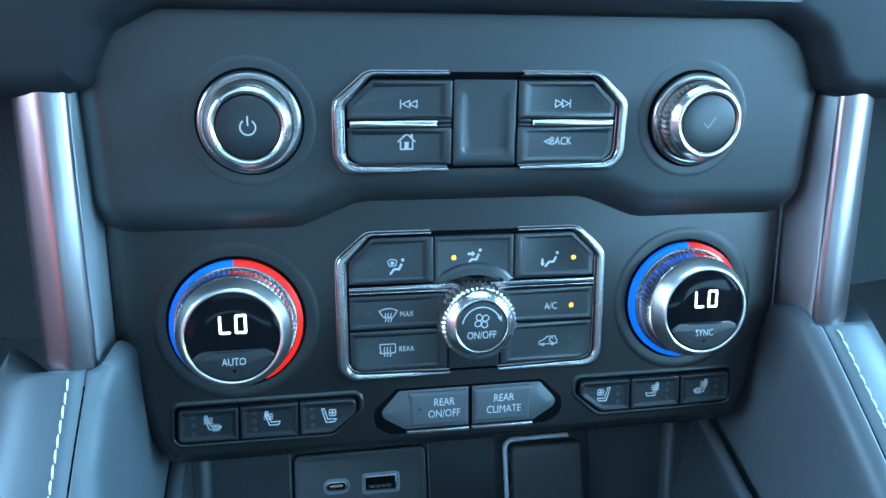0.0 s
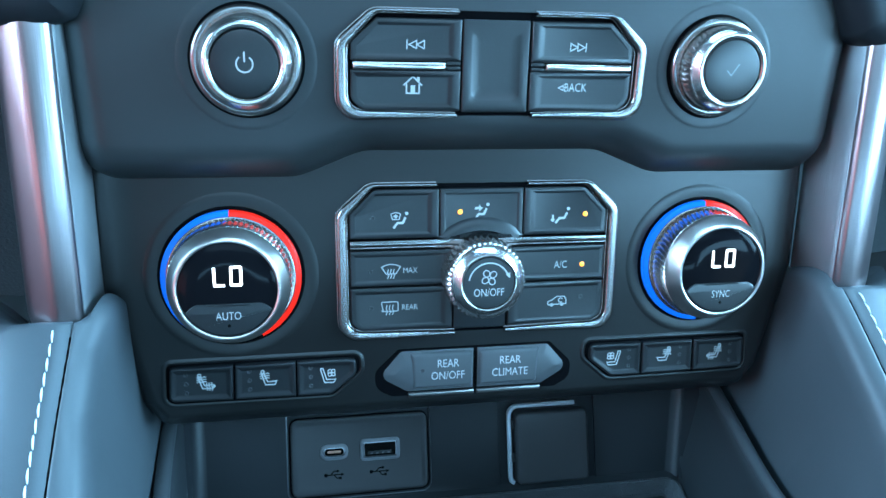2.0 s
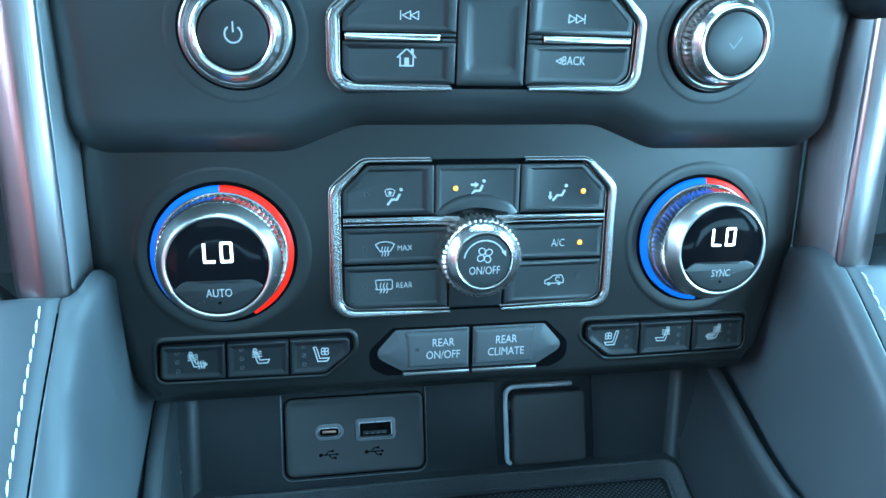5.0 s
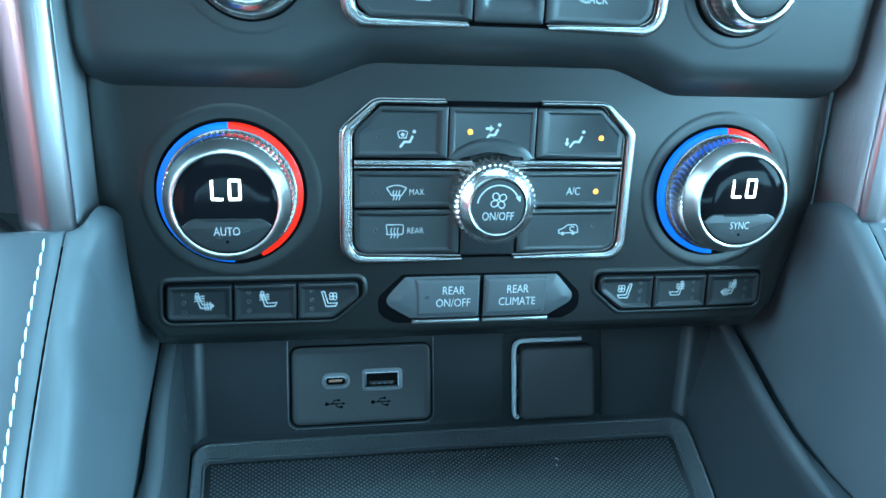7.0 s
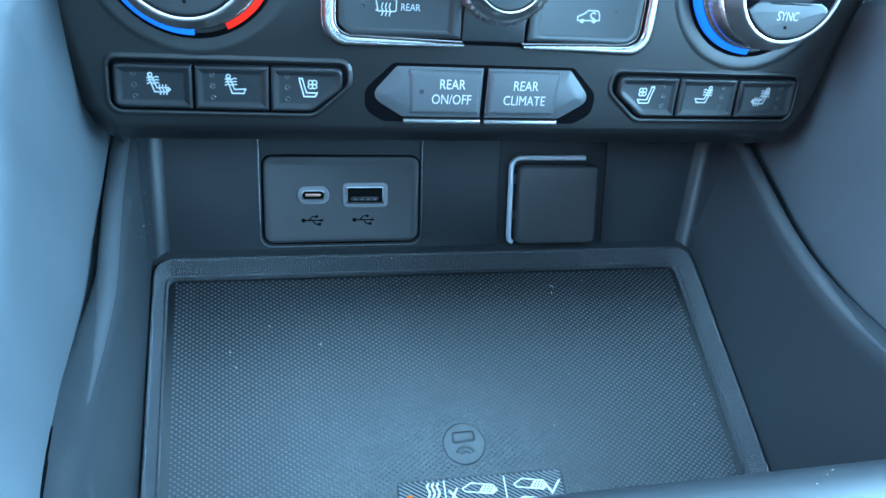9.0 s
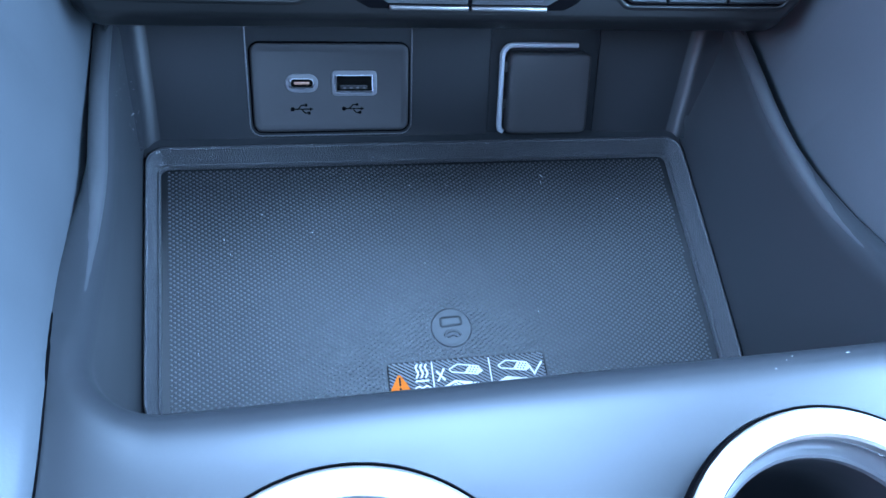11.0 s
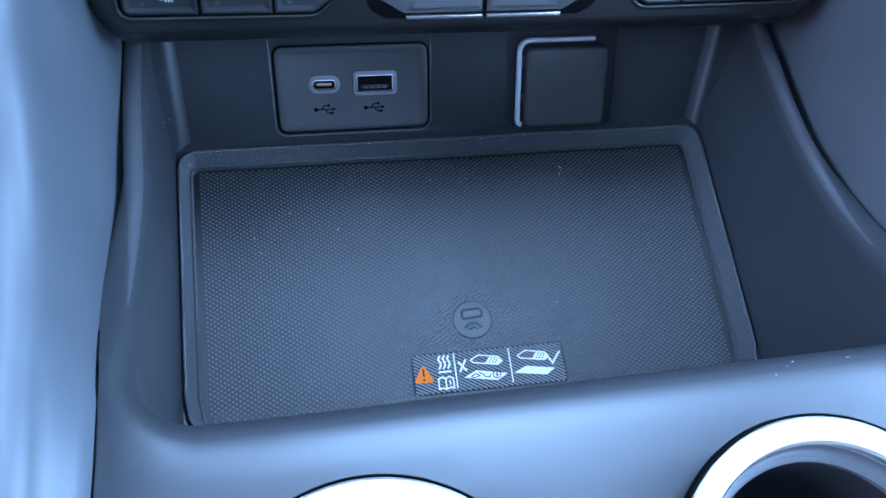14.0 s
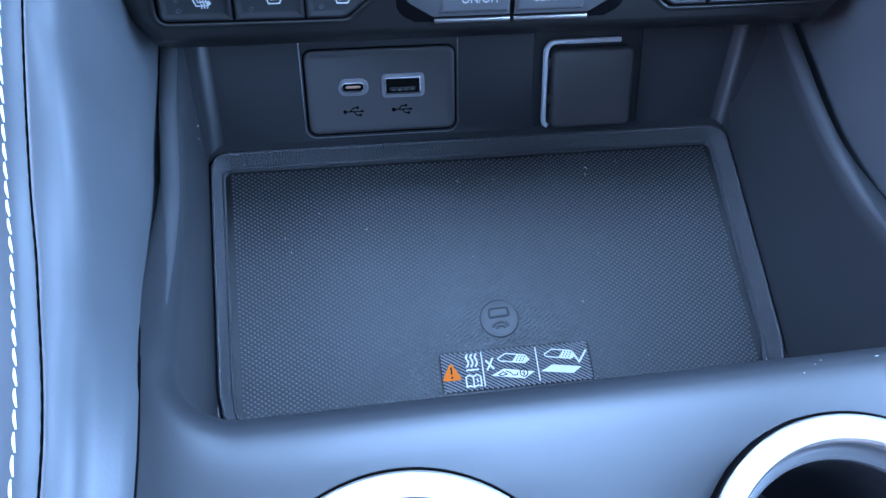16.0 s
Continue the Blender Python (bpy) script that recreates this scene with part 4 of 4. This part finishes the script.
charger = thing("charging_mat", LEVEL, "black rubber phone charging mat with fine raised dots", "mat")
part("rim", loft(inset(mat_outline, -0.34), [(0.0, 0.35), (0.005, 0.86), (0.02, 0.92), (0.05, 0.95), (0.09, 0.955), (0.12, 0.935), (0.14, 0.88), (0.16, 0.80), (0.305, 0.22), (0.315, 0.205), (0.325, 0.215), (0.345, 0.245), (0.365, 0.25), (0.385, 0.225), (0.40, 0.15), (0.405, 0.0)], False, False), RIM, charger, "raised grained plastic rim", 50)
part("base", loft(mat_outline, [(-0.1, -0.3), (0.0, 0.0)], True, True), RUBBER, charger, "smooth rubber base")

# dots: many small pyramids, left out under the round mark and the sticker
LOGO = (-0.33, -9.08)
HEX = [(math.cos(radians(60 * q)), math.sin(radians(60 * q))) for q in range(6)]
verts, faces = [], []
pitch, row = 0.243, 0.086
j = 0
y = MY0 + 0.25
while y < MY1 - 0.15:
    half = 0.4 * (y - MY0) / (MY1 - MY0)
    x = -9.95 - half + 0.35 + (pitch / 2 if j % 2 else 0)
    while x < 9.45 + 0.37 * (y - MY0) / (MY1 - MY0) - 0.3:
        if math.hypot(x - LOGO[0], y - LOGO[1]) > 0.78 and not (-2.80 < x < 2.84 and -11.76 < y < -10.14) and not (y < MY0 + 2.2 and abs(x + 0.25) > 7.5 and math.hypot(abs(x + 0.25) - 7.5, y - MY0 - 2.2) > 2.0):
            b = len(verts)
            for r, h in ((0.056, 0.0), (0.036, 0.014)):
                verts += [((x + r * HEX[q][0]) * CM, (y + r * HEX[q][1] * 0.85) * CM, h * CM) for q in range(6)]
            verts.append((x * CM, y * CM, 0.018 * CM))
            for q in range(6):
                p = (q + 1) % 6
                faces += [(b + q, b + p, b + 6 + p, b + 6 + q), (b + 6 + q, b + 6 + p, b + 12)]
        x += pitch
    y += row
    j += 1
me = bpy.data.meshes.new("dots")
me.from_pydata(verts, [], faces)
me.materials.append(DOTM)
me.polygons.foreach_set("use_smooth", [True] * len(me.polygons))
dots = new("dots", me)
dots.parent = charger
tagged(dots, "fine raised rubber dots coloured lighter for their glint", "", "", "stuff")
lx, ly = LOGO
ridge = [(-0.07, -0.02), (-0.02, 0.016), (0.02, 0.016), (0.07, -0.02)]
tablet = rounded([(lx - 0.36, ly + 0.06, 0.06), (lx + 0.38, ly + 0.12, 0.06), (lx + 0.34, ly + 0.40, 0.06), (lx - 0.34, ly + 0.38, 0.06)], 3)
mark = part("round_mark", shift(lathe([(0.74, 0.0), (0.715, 0.02), (0.68, 0.026), (0.63, 0.014), (0.55, 0.008), (0.02, 0.006)], 40, False, True), lx, ly), MARK, charger, "moulded round charging mark")
part("tablet_relief", loft(tablet, [(-0.08, 0.0), (-0.04, 0.012), (0.01, 0.034), (0.06, 0.038)], False, True), MARK, mark)
for r in (0.18, 0.33):
    part("wave_relief", sweep([(x, y, 0.015) for x, y in arcline(lx + 0.02, ly - 0.44, r, 155, 25, 10)], ridge), MARK, mark)

label_ = thing("warning_sticker", Matrix.Translation((0.0004, -0.1095, 0.0)), "black hatched warning sticker with white and orange symbols", "sticker")
sw, sh = 2.79, 0.74
part("backing", slab(box(-sw, sw, -sh, sh, 0.12), -0.01, 0.022, 0.008), STICK, label_, "black backing")
hatch = []
step = 0.19
for i in range(-40, 60):
    x0 = -sw + i * step
    a, b = max(x0, -sw + 0.05), min(x0 + 2 * sh * 1.5, sw - 0.05)
    if b - a < 0.06 or a >= sw - 0.05:
        continue
    hatch.append([(a, sh - 0.03 - (a - x0) / 1.5), (b, sh - 0.03 - (b - x0) / 1.5 + 0.06)])
part("hatching", strokes(hatch, 0.062, 0.0222), HATCH, label_, "thin grey slanting lines")["kind"] = "stuff"
W = 0.030
part("warning_triangle", loft(rounded([(-2.78, -0.30, 0.07), (-2.02, -0.30, 0.07), (-2.40, 0.38, 0.07)], 3), [(0, 0.022), (0, W)], False, True), ORANGE, label_, "orange warning triangle")
part("exclamation_mark", merge([blot(box(-2.43, -2.37, -0.08, 0.20), W), blot(circle(0.04, 10, -2.40, -0.19), W)]), STICK, label_)
wave = [[(x + 0.05, 0.62), (x - 0.02, 0.52), (x + 0.0, 0.44), (x + 0.05, 0.34), (x + 0.04, 0.25), (x - 0.03, 0.14)] for x in (-1.80, -1.64, -1.48)]
part("heat_symbol", strokes(wave + [[(-1.86, 0.03), (-1.40, 0.03)]], 0.062, 0.028), STICKPRINT, label_, "white heat wave symbol")
part("book_symbol", strokes([[(-1.90, -0.58), (-1.90, -0.22), (-1.77, -0.15), (-1.64, -0.22), (-1.50, -0.15), (-1.37, -0.22), (-1.37, -0.58), (-1.50, -0.54), (-1.64, -0.60), (-1.77, -0.54), (-1.90, -0.58)], [(-1.64, -0.22), (-1.64, -0.60)], [(-1.51, -0.30), (-1.48, -0.44)]], 0.05, 0.028), STICKPRINT, label_, "white open book symbol")
part("dividing_line", strokes([[(-1.25, 0.67), (-1.25, -0.60)]], 0.045, 0.028), STICKPRINT, label_)
part("dividing_line", strokes([[(0.77, 0.67), (0.77, -0.60)]], 0.045, 0.028), STICKPRINT, label_)
part("cross_symbol", strokes([[(-1.12, 0.34), (-0.84, -0.01)], [(-0.84, 0.40), (-1.10, -0.04)]], 0.065, 0.028), STICKPRINT, label_, "white cross")
part("tick_symbol", strokes([[(2.20, 0.20), (2.33, -0.03), (2.66, 0.38)]], 0.07, 0.028), STICKPRINT, label_, "white tick")
for ox in (0.0, 1.74):
    slant = [(ox - 0.67, 0.36), (ox - 0.36, 0.52), (ox + 0.36, 0.40), (ox + 0.48, 0.22), (ox + 0.30, 0.11), (ox - 0.58, 0.26)]
    solid = [(ox - 0.16, 0.19), (ox + 0.30, 0.11), (ox + 0.48, 0.22), (ox + 0.36, 0.40), (ox + 0.06, 0.45)]
    ph = part("phone_symbol", merge([strokes([slant + [slant[0]]], 0.042, 0.028), blot(solid, 0.028)]), STICKPRINT, label_, "white telephone symbol")
    part("phone_keys", merge([blot(circle(0.024, 8, ox + 0.02 + 0.105 * i + 0.05 * q, 0.225 + 0.075 * q - 0.018 * i), 0.036) for i in range(3) for q in range(3)]), STICK, ph)
card = part("card_symbol", blot([(-0.98, -0.25), (0.23, -0.46), (0.62, -0.24), (-0.50, -0.03)], 0.028), STICKPRINT, label_, "white card symbol with black drawing")
part("card_drawing", strokes([arcline(0.22, -0.25, 0.14, 0, 360, 14), [(0.26, -0.17), (0.18, -0.24), (0.26, -0.27), (0.19, -0.34)], [(-0.72, -0.24), (-0.52, -0.15), (-0.40, -0.24), (-0.60, -0.29), (-0.72, -0.24)], [(-0.44, -0.12), (-0.26, -0.20), (-0.20, -0.30), (-0.04, -0.31), (-0.02, -0.22)]], 0.032, 0.036), STICK, card)
part("card_symbol", blot([(0.86, -0.26), (2.04, -0.44), (2.38, -0.22), (1.32, -0.05)], 0.028), STICKPRINT, label_, "solid white card symbol")


def cup_holder(x, y, z):
    cup = thing("cup_holder", pose(x * CM, y * CM, z * CM, 4.0, 0, 0), "round cup holder with a bright satin metal ring", "cup holder", "cup holders")
    part("ring", lathe([(3.66, -0.1), (3.65, 0.05), (3.61, 0.08), (3.14, 0.02), (3.08, -0.05), (3.06, -0.25)], 96), RINGM, cup, "satin metal ring")
    part("gap", lathe([(3.72, -0.2), (3.715, 0.02), (3.69, 0.025), (3.66, -0.1)], 96), GAP, cup, "dark gap round the ring")
    part("inner_lip", lathe([(3.07, -0.34), (3.05, -0.42), (2.98, -0.52), (2.90, -0.56), (2.80, -0.57), (2.74, -0.62), (2.72, -0.75)], 96), SHOULDER, cup, "satin inner shoulder")
    part("well", lathe([(2.735, -0.65), (2.72, -0.8), (2.70, -1.4), (2.66, -1.6), (2.58, -6.0), (2.4, -6.3), (0.05, -6.35)], 96, False, True), WELL, cup, "dark rubber-lined well")
    return cup


cup_holder(-4.98, -19.05, 10.24)
cup_holder(4.47, -18.87, 10.24)

# ------------------------------------------------------------------ padded sides
STITCH = [(6, 13.6, 13.2), (1.5, 13.5, 12.7), (-2, 13.3, 12.2), (-5.1, 13.3, 11.3), (-8.2, 13.2, 10.45), (-10.4, 12.88, 10.35), (-14.7, 12.22, 10.85), (-26, 12.1, 11.3)]
ST_X, ST_Z = [(y, x) for y, x, z in STITCH], [(y, z) for y, x, z in STITCH]


LEAN = [(6, 0.3), (-0.6, 0.32), (-2.4, 0.75), (-4, 0.85), (-8, 0.62), (-11, 0.75), (-14, 1.15), (-26, 1.2)]


def pad_section(y, side):
    """One cross-section of a padded side; a socket for the metal upright opens at the front."""
    ex, ez, lean = curve_at(EDGE_X, y) + (0.25 + 0.2 * max(0.0, min(1.0, (y + 5) / 3)) if side > 0 else 0.0), curve_at(RAIL_Z, y) - 0.1, curve_at(LEAN, y) * (1.15 if side > 0 else 0.75)
    sx, sz = curve_at(ST_X, y) + (0.22 if side > 0 else 0.0), curve_at(ST_Z, y)
    lean = min(lean, sx - 1.15 - ex)
    low = min(ez, sz - 0.8)
    tall = sz - low - 0.55
    pts = [(ex + 0.3, low - 2.2), (ex + 0.05, low - 0.5), (ex, low), (ex + 0.30 * lean, low + 0.35 * tall), (ex + 0.68 * lean, low + 0.72 * tall), (ex + 0.86 * lean, low + 0.90 * tall), (ex + 1.0 * lean, low + tall), (ex + 1.0 * lean + 0.10, sz - 0.36), (ex + lean + 0.24, sz - 0.18), (ex + lean + 0.44, sz - 0.06), (sx - 0.60, sz - 0.01), (sx - 0.52, sz - 0.01), (sx - 0.47, sz - 0.08), (sx - 0.42, sz), (sx, sz + 0.02), (sx + 0.5, sz + 0.02), (sx + 1.2, sz - 0.05), (sx + 2.1, sz - 0.5), (sx + 2.7, sz - 1.4), (sx + 2.9, sz - 4.0), (sx + 2.9, sz - 12)]
    out = []
    for i, (x, z) in enumerate(pts):
        start = -1.5 if i < 10 else -1.75 if i < 17 else -0.4
        if y > start and z > 6:
            z -= min(5.0, 0.30 * (y - start) ** 2 if i < 10 else 0.35 * (y - start) + 0.9 * (y - start) ** 1.5)
        out.append((side * x, y, z))
    return out




def stitch_mesh():
    """One thread stitch lying along local x."""
    rings = []
    for k_ in range(7):
        t = k_ / 6
        x = -0.2 + 0.4 * t
        r = 0.032 * math.sin(math.pi * min(0.92, max(0.08, t))) ** 0.5
        rings.append([(x, r * math.cos(a), 0.02 + 0.04 * math.sin(math.pi * t) + r * 0.8 * math.sin(a)) for a in [2 * math.pi * q / 8 for q in range(8)]])
    return skin(rings, True, True, True)


first = part("stitch", stitch_mesh(), THREAD, None)
THREAD_MESH = first.data
bpy.data.objects.remove(first)


def sew(parent, points, length=0.40, gap=0.055):
    """Stitches along a line of 3D points, in centimetres."""
    i = 0
    pts = [Vector(p) for p in points]
    acc = [0.0]
    for a, b in zip(pts, pts[1:]):
        acc.append(acc[-1] + (b - a).length)
    s = length / 2
    while s < acc[-1] - length / 2:
        i = max(k_ for k_ in range(len(acc) - 1) if acc[k_] <= s)
        d = (pts[i + 1] - pts[i]).normalized()
        p = pts[i] + d * (s - acc[i])
        yaw = 0.10
        x = (Matrix.Rotation(yaw, 3, "Z") @ d).normalized()
        z = (Vector((0, 0, 1)) - x * x.z).normalized()
        yv = z.cross(x)
        ob = new("stitch", THREAD_MESH)
        m = Matrix((x, yv, z)).transposed().to_4x4()
        m.translation = p * CM
        ob.parent = parent
        ob.matrix_local = m
        s += length + gap


for side in (-1, 1):
    pad = thing("padded_side", LEVEL, "dark leather padded console side with white contrast stitching", "padded trim", "padded sides")
    ys = [4.0 - 0.1 * k_ for k_ in range(100)] + [-6.0 - 0.5 * k_ for k_ in range(40)]
    sections = []
    for y in ys:
        sec = pad_section(y, side)
        sections.append(sec)
    part("leather", skin(sections, False), LEATHER, pad, "dark grained leather", 60)
    seam = [(side * (curve_at(ST_X, y) + (0.22 if side > 0 else 0.0) - 0.47), y, curve_at(ST_Z, y) - 0.045, 0.016 + 0.018 * abs(math.sin(math.pi * y / 0.42))) for y in [-2.2 - 0.07 * k_ for k_ in range(300)]]
    part("seam", skin([[(x + r * math.cos(a), y, z + r * math.sin(a)) for a in [2 * math.pi * q / 6 for q in range(6)]] for x, y, z, r in seam], True, True, True), SEAM, pad, "dark sewn seam")
    # dark bead laid along the pad's foot to draw the shade of the gap
    foot = [(-9, 6.62), (-10, 7.05), (-11, 7.80), (-12, 8.46), (-13, 9.0), (-14, 9.29), (-15, 9.43), (-17, 9.57), (-19, 9.66), (-23, 9.84)]
    gap = [(side * (curve_at(EDGE_X, y) + (0.25 if side > 0 else 0.02)), y, curve_at(foot, y)) for y in [(-9.0 if side < 0 else -13.0) - 0.5 * k_ for k_ in range(28 if side < 0 else 20)]]
    part("gap_shade", skin([[(x + 0.045 * math.cos(a), y, z + 0.01 + 0.035 * math.sin(a)) for a in [2 * math.pi * q / 8 for q in range(8)]] for x, y, z in gap], True, True, True), SEAM, pad, "dark bead drawn for the shaded gap along the console")
    sew(pad, [(side * (curve_at(ST_X, y) + (0.22 if side > 0 else 0.0)), y, curve_at(ST_Z, y) + 0.03) for y in [-2.0 - 0.4 * k_ for k_ in range(52)]])

# ------------------------------------------------------------------ metal uprights


def upright(side, foot, head, label):
    """A brushed metal upright with a rounded foot between padding and dashboard."""
    foot, head = Vector(foot), Vector(head)
    up = thing("metal_upright", LEVEL, label, "metal trim", "metal uprights")
    axis = (head - foot).normalized()
    x = Vector((1, 0, 0))
    x = (x - axis * axis.x).normalized()
    z = x.cross(axis)
    m = Matrix((x, axis, z)).transposed().to_4x4()
    m.translation = foot * CM
    up.matrix_world = m
    long = (head - foot).length
    flat = [(-0.98, -1.9, 0.3), (0.86, -1.9, 0.2), (0.78, 0.72, 0.26), (0.1, 0.98, 0.9), (-0.98, 0.40, 1.3)]
    sec = rounded(flat, 6) if side < 0 else mirror(rounded(flat, 6))
    rows_ = []
    for t, sc, dz in ((-0.62, 0.40, -0.7), (-0.50, 0.66, -0.42), (-0.28, 0.88, -0.16), (0.02, 0.97, -0.04), (0.35, 1.0, 0.0), (long * 0.5, 1.0, 0.0), (long, 1.0, 0.0)):
        rows_.append([(px * sc, t, pz * (0.5 + 0.5 * sc) + dz) for px, pz in sec])
    part("body", skin(rows_, True, True, True), PILLAR, up, "smooth satin front", 40)
    a_, b_ = Vector((0.86, -1.9)), Vector((0.78, 0.72))
    nrm = Vector((b_ - a_).yx).normalized()
    nrm = Vector((abs(nrm.x), abs(nrm.y)))
    plate = rounded([(0.15, 0.05, 0.3), (long, 0.05, 0.1), (long, 0.93, 0.1), (0.05, 0.93, 0.3)], 4)
    rows_ = []
    for i, d in ((0.0, -0.03), (0.0, 0.015), (0.02, 0.028)):
        row_ = []
        for y, q in inset(plate, i):
            p = a_.lerp(b_, q) + nrm * d
            row_.append((p.x if side < 0 else -p.x, y, p.y))
        rows_.append(row_)
    part("side_plate", skin(rows_, True, False, True), BRUSH, up, "brushed inner side plate", 40)
    return up


upright(-1, (-13.40, -0.92, 11.65), (-13.46, 3.55, 20.6), "curved brushed aluminium upright rising from the leather padding")
upright(1, (13.70, -0.92, 11.65), (13.82, 3.55, 20.6), "curved brushed aluminium upright rising from the leather padding")

# ------------------------------------------------------------------ dashboard over the stack
dash = thing("dashboard", AUDIO, "dark leather-covered dashboard lip arching over the audio panel", "dashboard", "", "structure")
arch = rounded([(-26, 0.9, 0.3), (-13.0, 0.85, 0.5), (-12.1, 1.15, 0.4), (-11.3, 2.75, 0.8), (-10.0, 3.45, 1.0), (10.2, 3.45, 1.0), (11.4, 2.75, 0.8), (12.3, 1.1, 0.4), (13.2, 0.75, 0.5), (26, 0.9, 0.3), (26, 10, 0), (-26, 10, 0)], 7)
part("lip", loft(arch, [(0.0, -0.4)] + arc(0, 0.15, 0.85, 1.0, 6), True, True), LIPM, dash, "dark soft lip")
shelf = skin([[(x, 4.0, 0.98), (x, 4.5, 1.02), (x, 5.2, 0.4), (x, 7.0, -2.2), (x, 12.0, -8.0)] for x in (-26, -10, 0, 10, 26)], False)
part("top_skin", shelf, LEATHER, dash, "dark leather top")
sew_points = [(x, 4.42, 1.05) for x in range(-10, 13)]
sew(dash, sew_points)

structure("panel_passenger", skin([[(15.2, 6.0, 6.0), (15.2, 5.0, 21.0), (15.6, 4.0, 24.0)], [(30, 8.0, 6.0), (30, 6.5, 21.0), (30, 5.0, 24.0)], [(70, 8.0, 6.0), (70, 6.5, 21.0), (70, 5.0, 24.0)]], False), PEBBLE, "dark pebble-grained lower dashboard on the passenger side", "dashboard panel")
structure("panel_driver", skin([[(-15.2, 6.0, 6.0), (-15.2, 5.0, 21.0), (-15.6, 4.0, 24.0)], [(-30, 8.0, 6.0), (-30, 6.5, 21.0), (-30, 5.0, 24.0)], [(-70, 8.0, 6.0), (-70, 6.5, 21.0), (-70, 5.0, 24.0)]], False), PEBBLE, "dark pebble-grained lower dashboard on the driver's side", "dashboard panel")

# ------------------------------------------------------------------ cabin round it


def slab_box(x0, x1, y0, y1, z0, z1):
    return skin([[(x0, y0, z), (x1, y0, z), (x1, y1, z), (x0, y1, z)] for z in (z0, z1)], True, True, True)


structure("floor", slab_box(-85, 85, -230, 95, -38, -34), CARPET, "dark cabin carpet", "floor")
structure("ceiling", merge([slab_box(-85, 85, -230, -95, 86, 90), slab_box(-85, 85, -28, -12, 86, 90), slab_box(-85, -45, -95, -28, 86, 90), slab_box(45, 85, -95, -28, 86, 90)]), LINER, "dark roof lining with an assumed sunroof opening", "ceiling")
for s, nm in ((-1, "wall_driver_side"), (1, "wall_passenger_side")):
    a, b = sorted((s * 86, s * 90))
    structure(nm, merge([slab_box(a, b, -230, 95, -38, 28), slab_box(a, b, -230, 95, 72, 90), slab_box(a, b, -230, -140, 28, 72), slab_box(a, b, -62, -52, 28, 72)]), TRIMRED if s < 0 else TRIMDARK, "door and pillar trim with window openings", "cabin wall")
structure("wall_rear", slab_box(-90, 90, -236, -230, -38, 90), TRIMDARK, "dark rear end of the cabin", "cabin wall")
structure("wall_front", slab_box(-90, 90, 95, 99, -38, 40), TRIMDARK, "dark bulkhead below the windscreen", "cabin wall")
structure("dash_top", slab_box(-86, 86, 12, 95, 22, 27), TRIMDARK, "dark top of the dashboard", "dashboard top")

# unseen glowing sheet added beyond the driver's side windows to redden the metal trim
REDGLOW = material("red_glow_sheet", (0.42, 0.05, 0.06), 0.3, emit=(1.0, 0.36, 0.40), power=1.6)
structure("backdrop", slab_box(-190, -180, -300, 130, -20, 110), REDGLOW, "plain glowing red sheet added outside the driver's side window", "backdrop")

# ------------------------------------------------------------------ tray corners and dust
for side in (-1, 1):
    rows_ = []
    out_ = WALL.to_3x3() @ Vector((0, 0, 1))
    low, high, radius = (10.22 if side > 0 else 10.70), 10.76, 0.58
    for v in (-1.7, -0.6, 0.6, 1.8, 3.6):
        xx = low + (high - low) * (v + 1.6) / 4.1
        p0 = WALL @ Vector((0, v * CM, 0.05 * CM)) / CM
        row_ = [(xx - radius - 0.1, 0.002)] + [(xx - radius * (1 - math.sin(radians(15 * k_))), 0.002 + radius * (1 - math.cos(radians(15 * k_)))) for k_ in range(7)] + [(xx + (0.6 if side > 0 else 0.4), radius + 1.3)]
        rows_.append([(side * px, p0.y + out_.y * d, p0.z + out_.z * d) for px, d in row_])
    part("corner_fillet", skin(rows_, False), CORNERM, console, "rounded corner of the tray", 60)

flakes = []
rng = random.Random(7)


def flake(p, size, long=1.0, turn=None):
    a = rng.uniform(0, 3.14) if turn is None else turn
    c, s_ = math.cos(a), math.sin(a)
    w, l = size, size * long
    x, y, z = p
    bm = skin([[(x + c * l - s_ * w, y + s_ * l + c * w, zz), (x - c * l - s_ * w, y - s_ * l + c * w, zz), (x - c * l + s_ * w, y - s_ * l - c * w, zz), (x + c * l + s_ * w, y + s_ * l - c * w, zz)] for zz in (z, z + size * 0.6)], True, False, True)
    flakes.append(bm)


for _ in range(34):
    zz = rng.uniform(1.4, 4.6)
    flake((-(10.83 - 0.05 * (4.2 - zz)) + 0.03, rng.uniform(-2.4, -0.4), zz), rng.uniform(0.004, 0.009), rng.uniform(1, 2.5))
for _ in range(20):
    flake((rng.uniform(-9.4, 9.0), rng.uniform(-12.0, -2.6), 0.05), rng.uniform(0.006, 0.012), rng.uniform(1, 2.5))
flake((4.20, -2.95, 0.05), 0.014, 6)
flake((4.12, -3.25, 0.05), 0.012, 4)
flake((-4.95, -5.05, 0.05), 0.022)
flake((2.95, -8.70, 0.05), 0.022)
flake((-8.05, -5.20, 0.05), 0.020)
for x, y, size, long in ((6.95, -13.81, 0.006, 9), (5.49, -13.78, 0.006, 5), (5.30, -13.87, 0.008, 1.5), (4.93, -14.06, 0.010, 1.5), (7.78, -13.55, 0.007, 1.5)):
    flake((x, y, curve_at(RAIL_Z, y) - 0.18), size, long, 0.06)
dust = part("dust", merge(flakes), material("dust", (0.38, 0.38, 0.37), 0.9, vary=0.1), None)
tagged(dust, "pale dust specks and lint lying on the mat", "dust", "", "stuff")
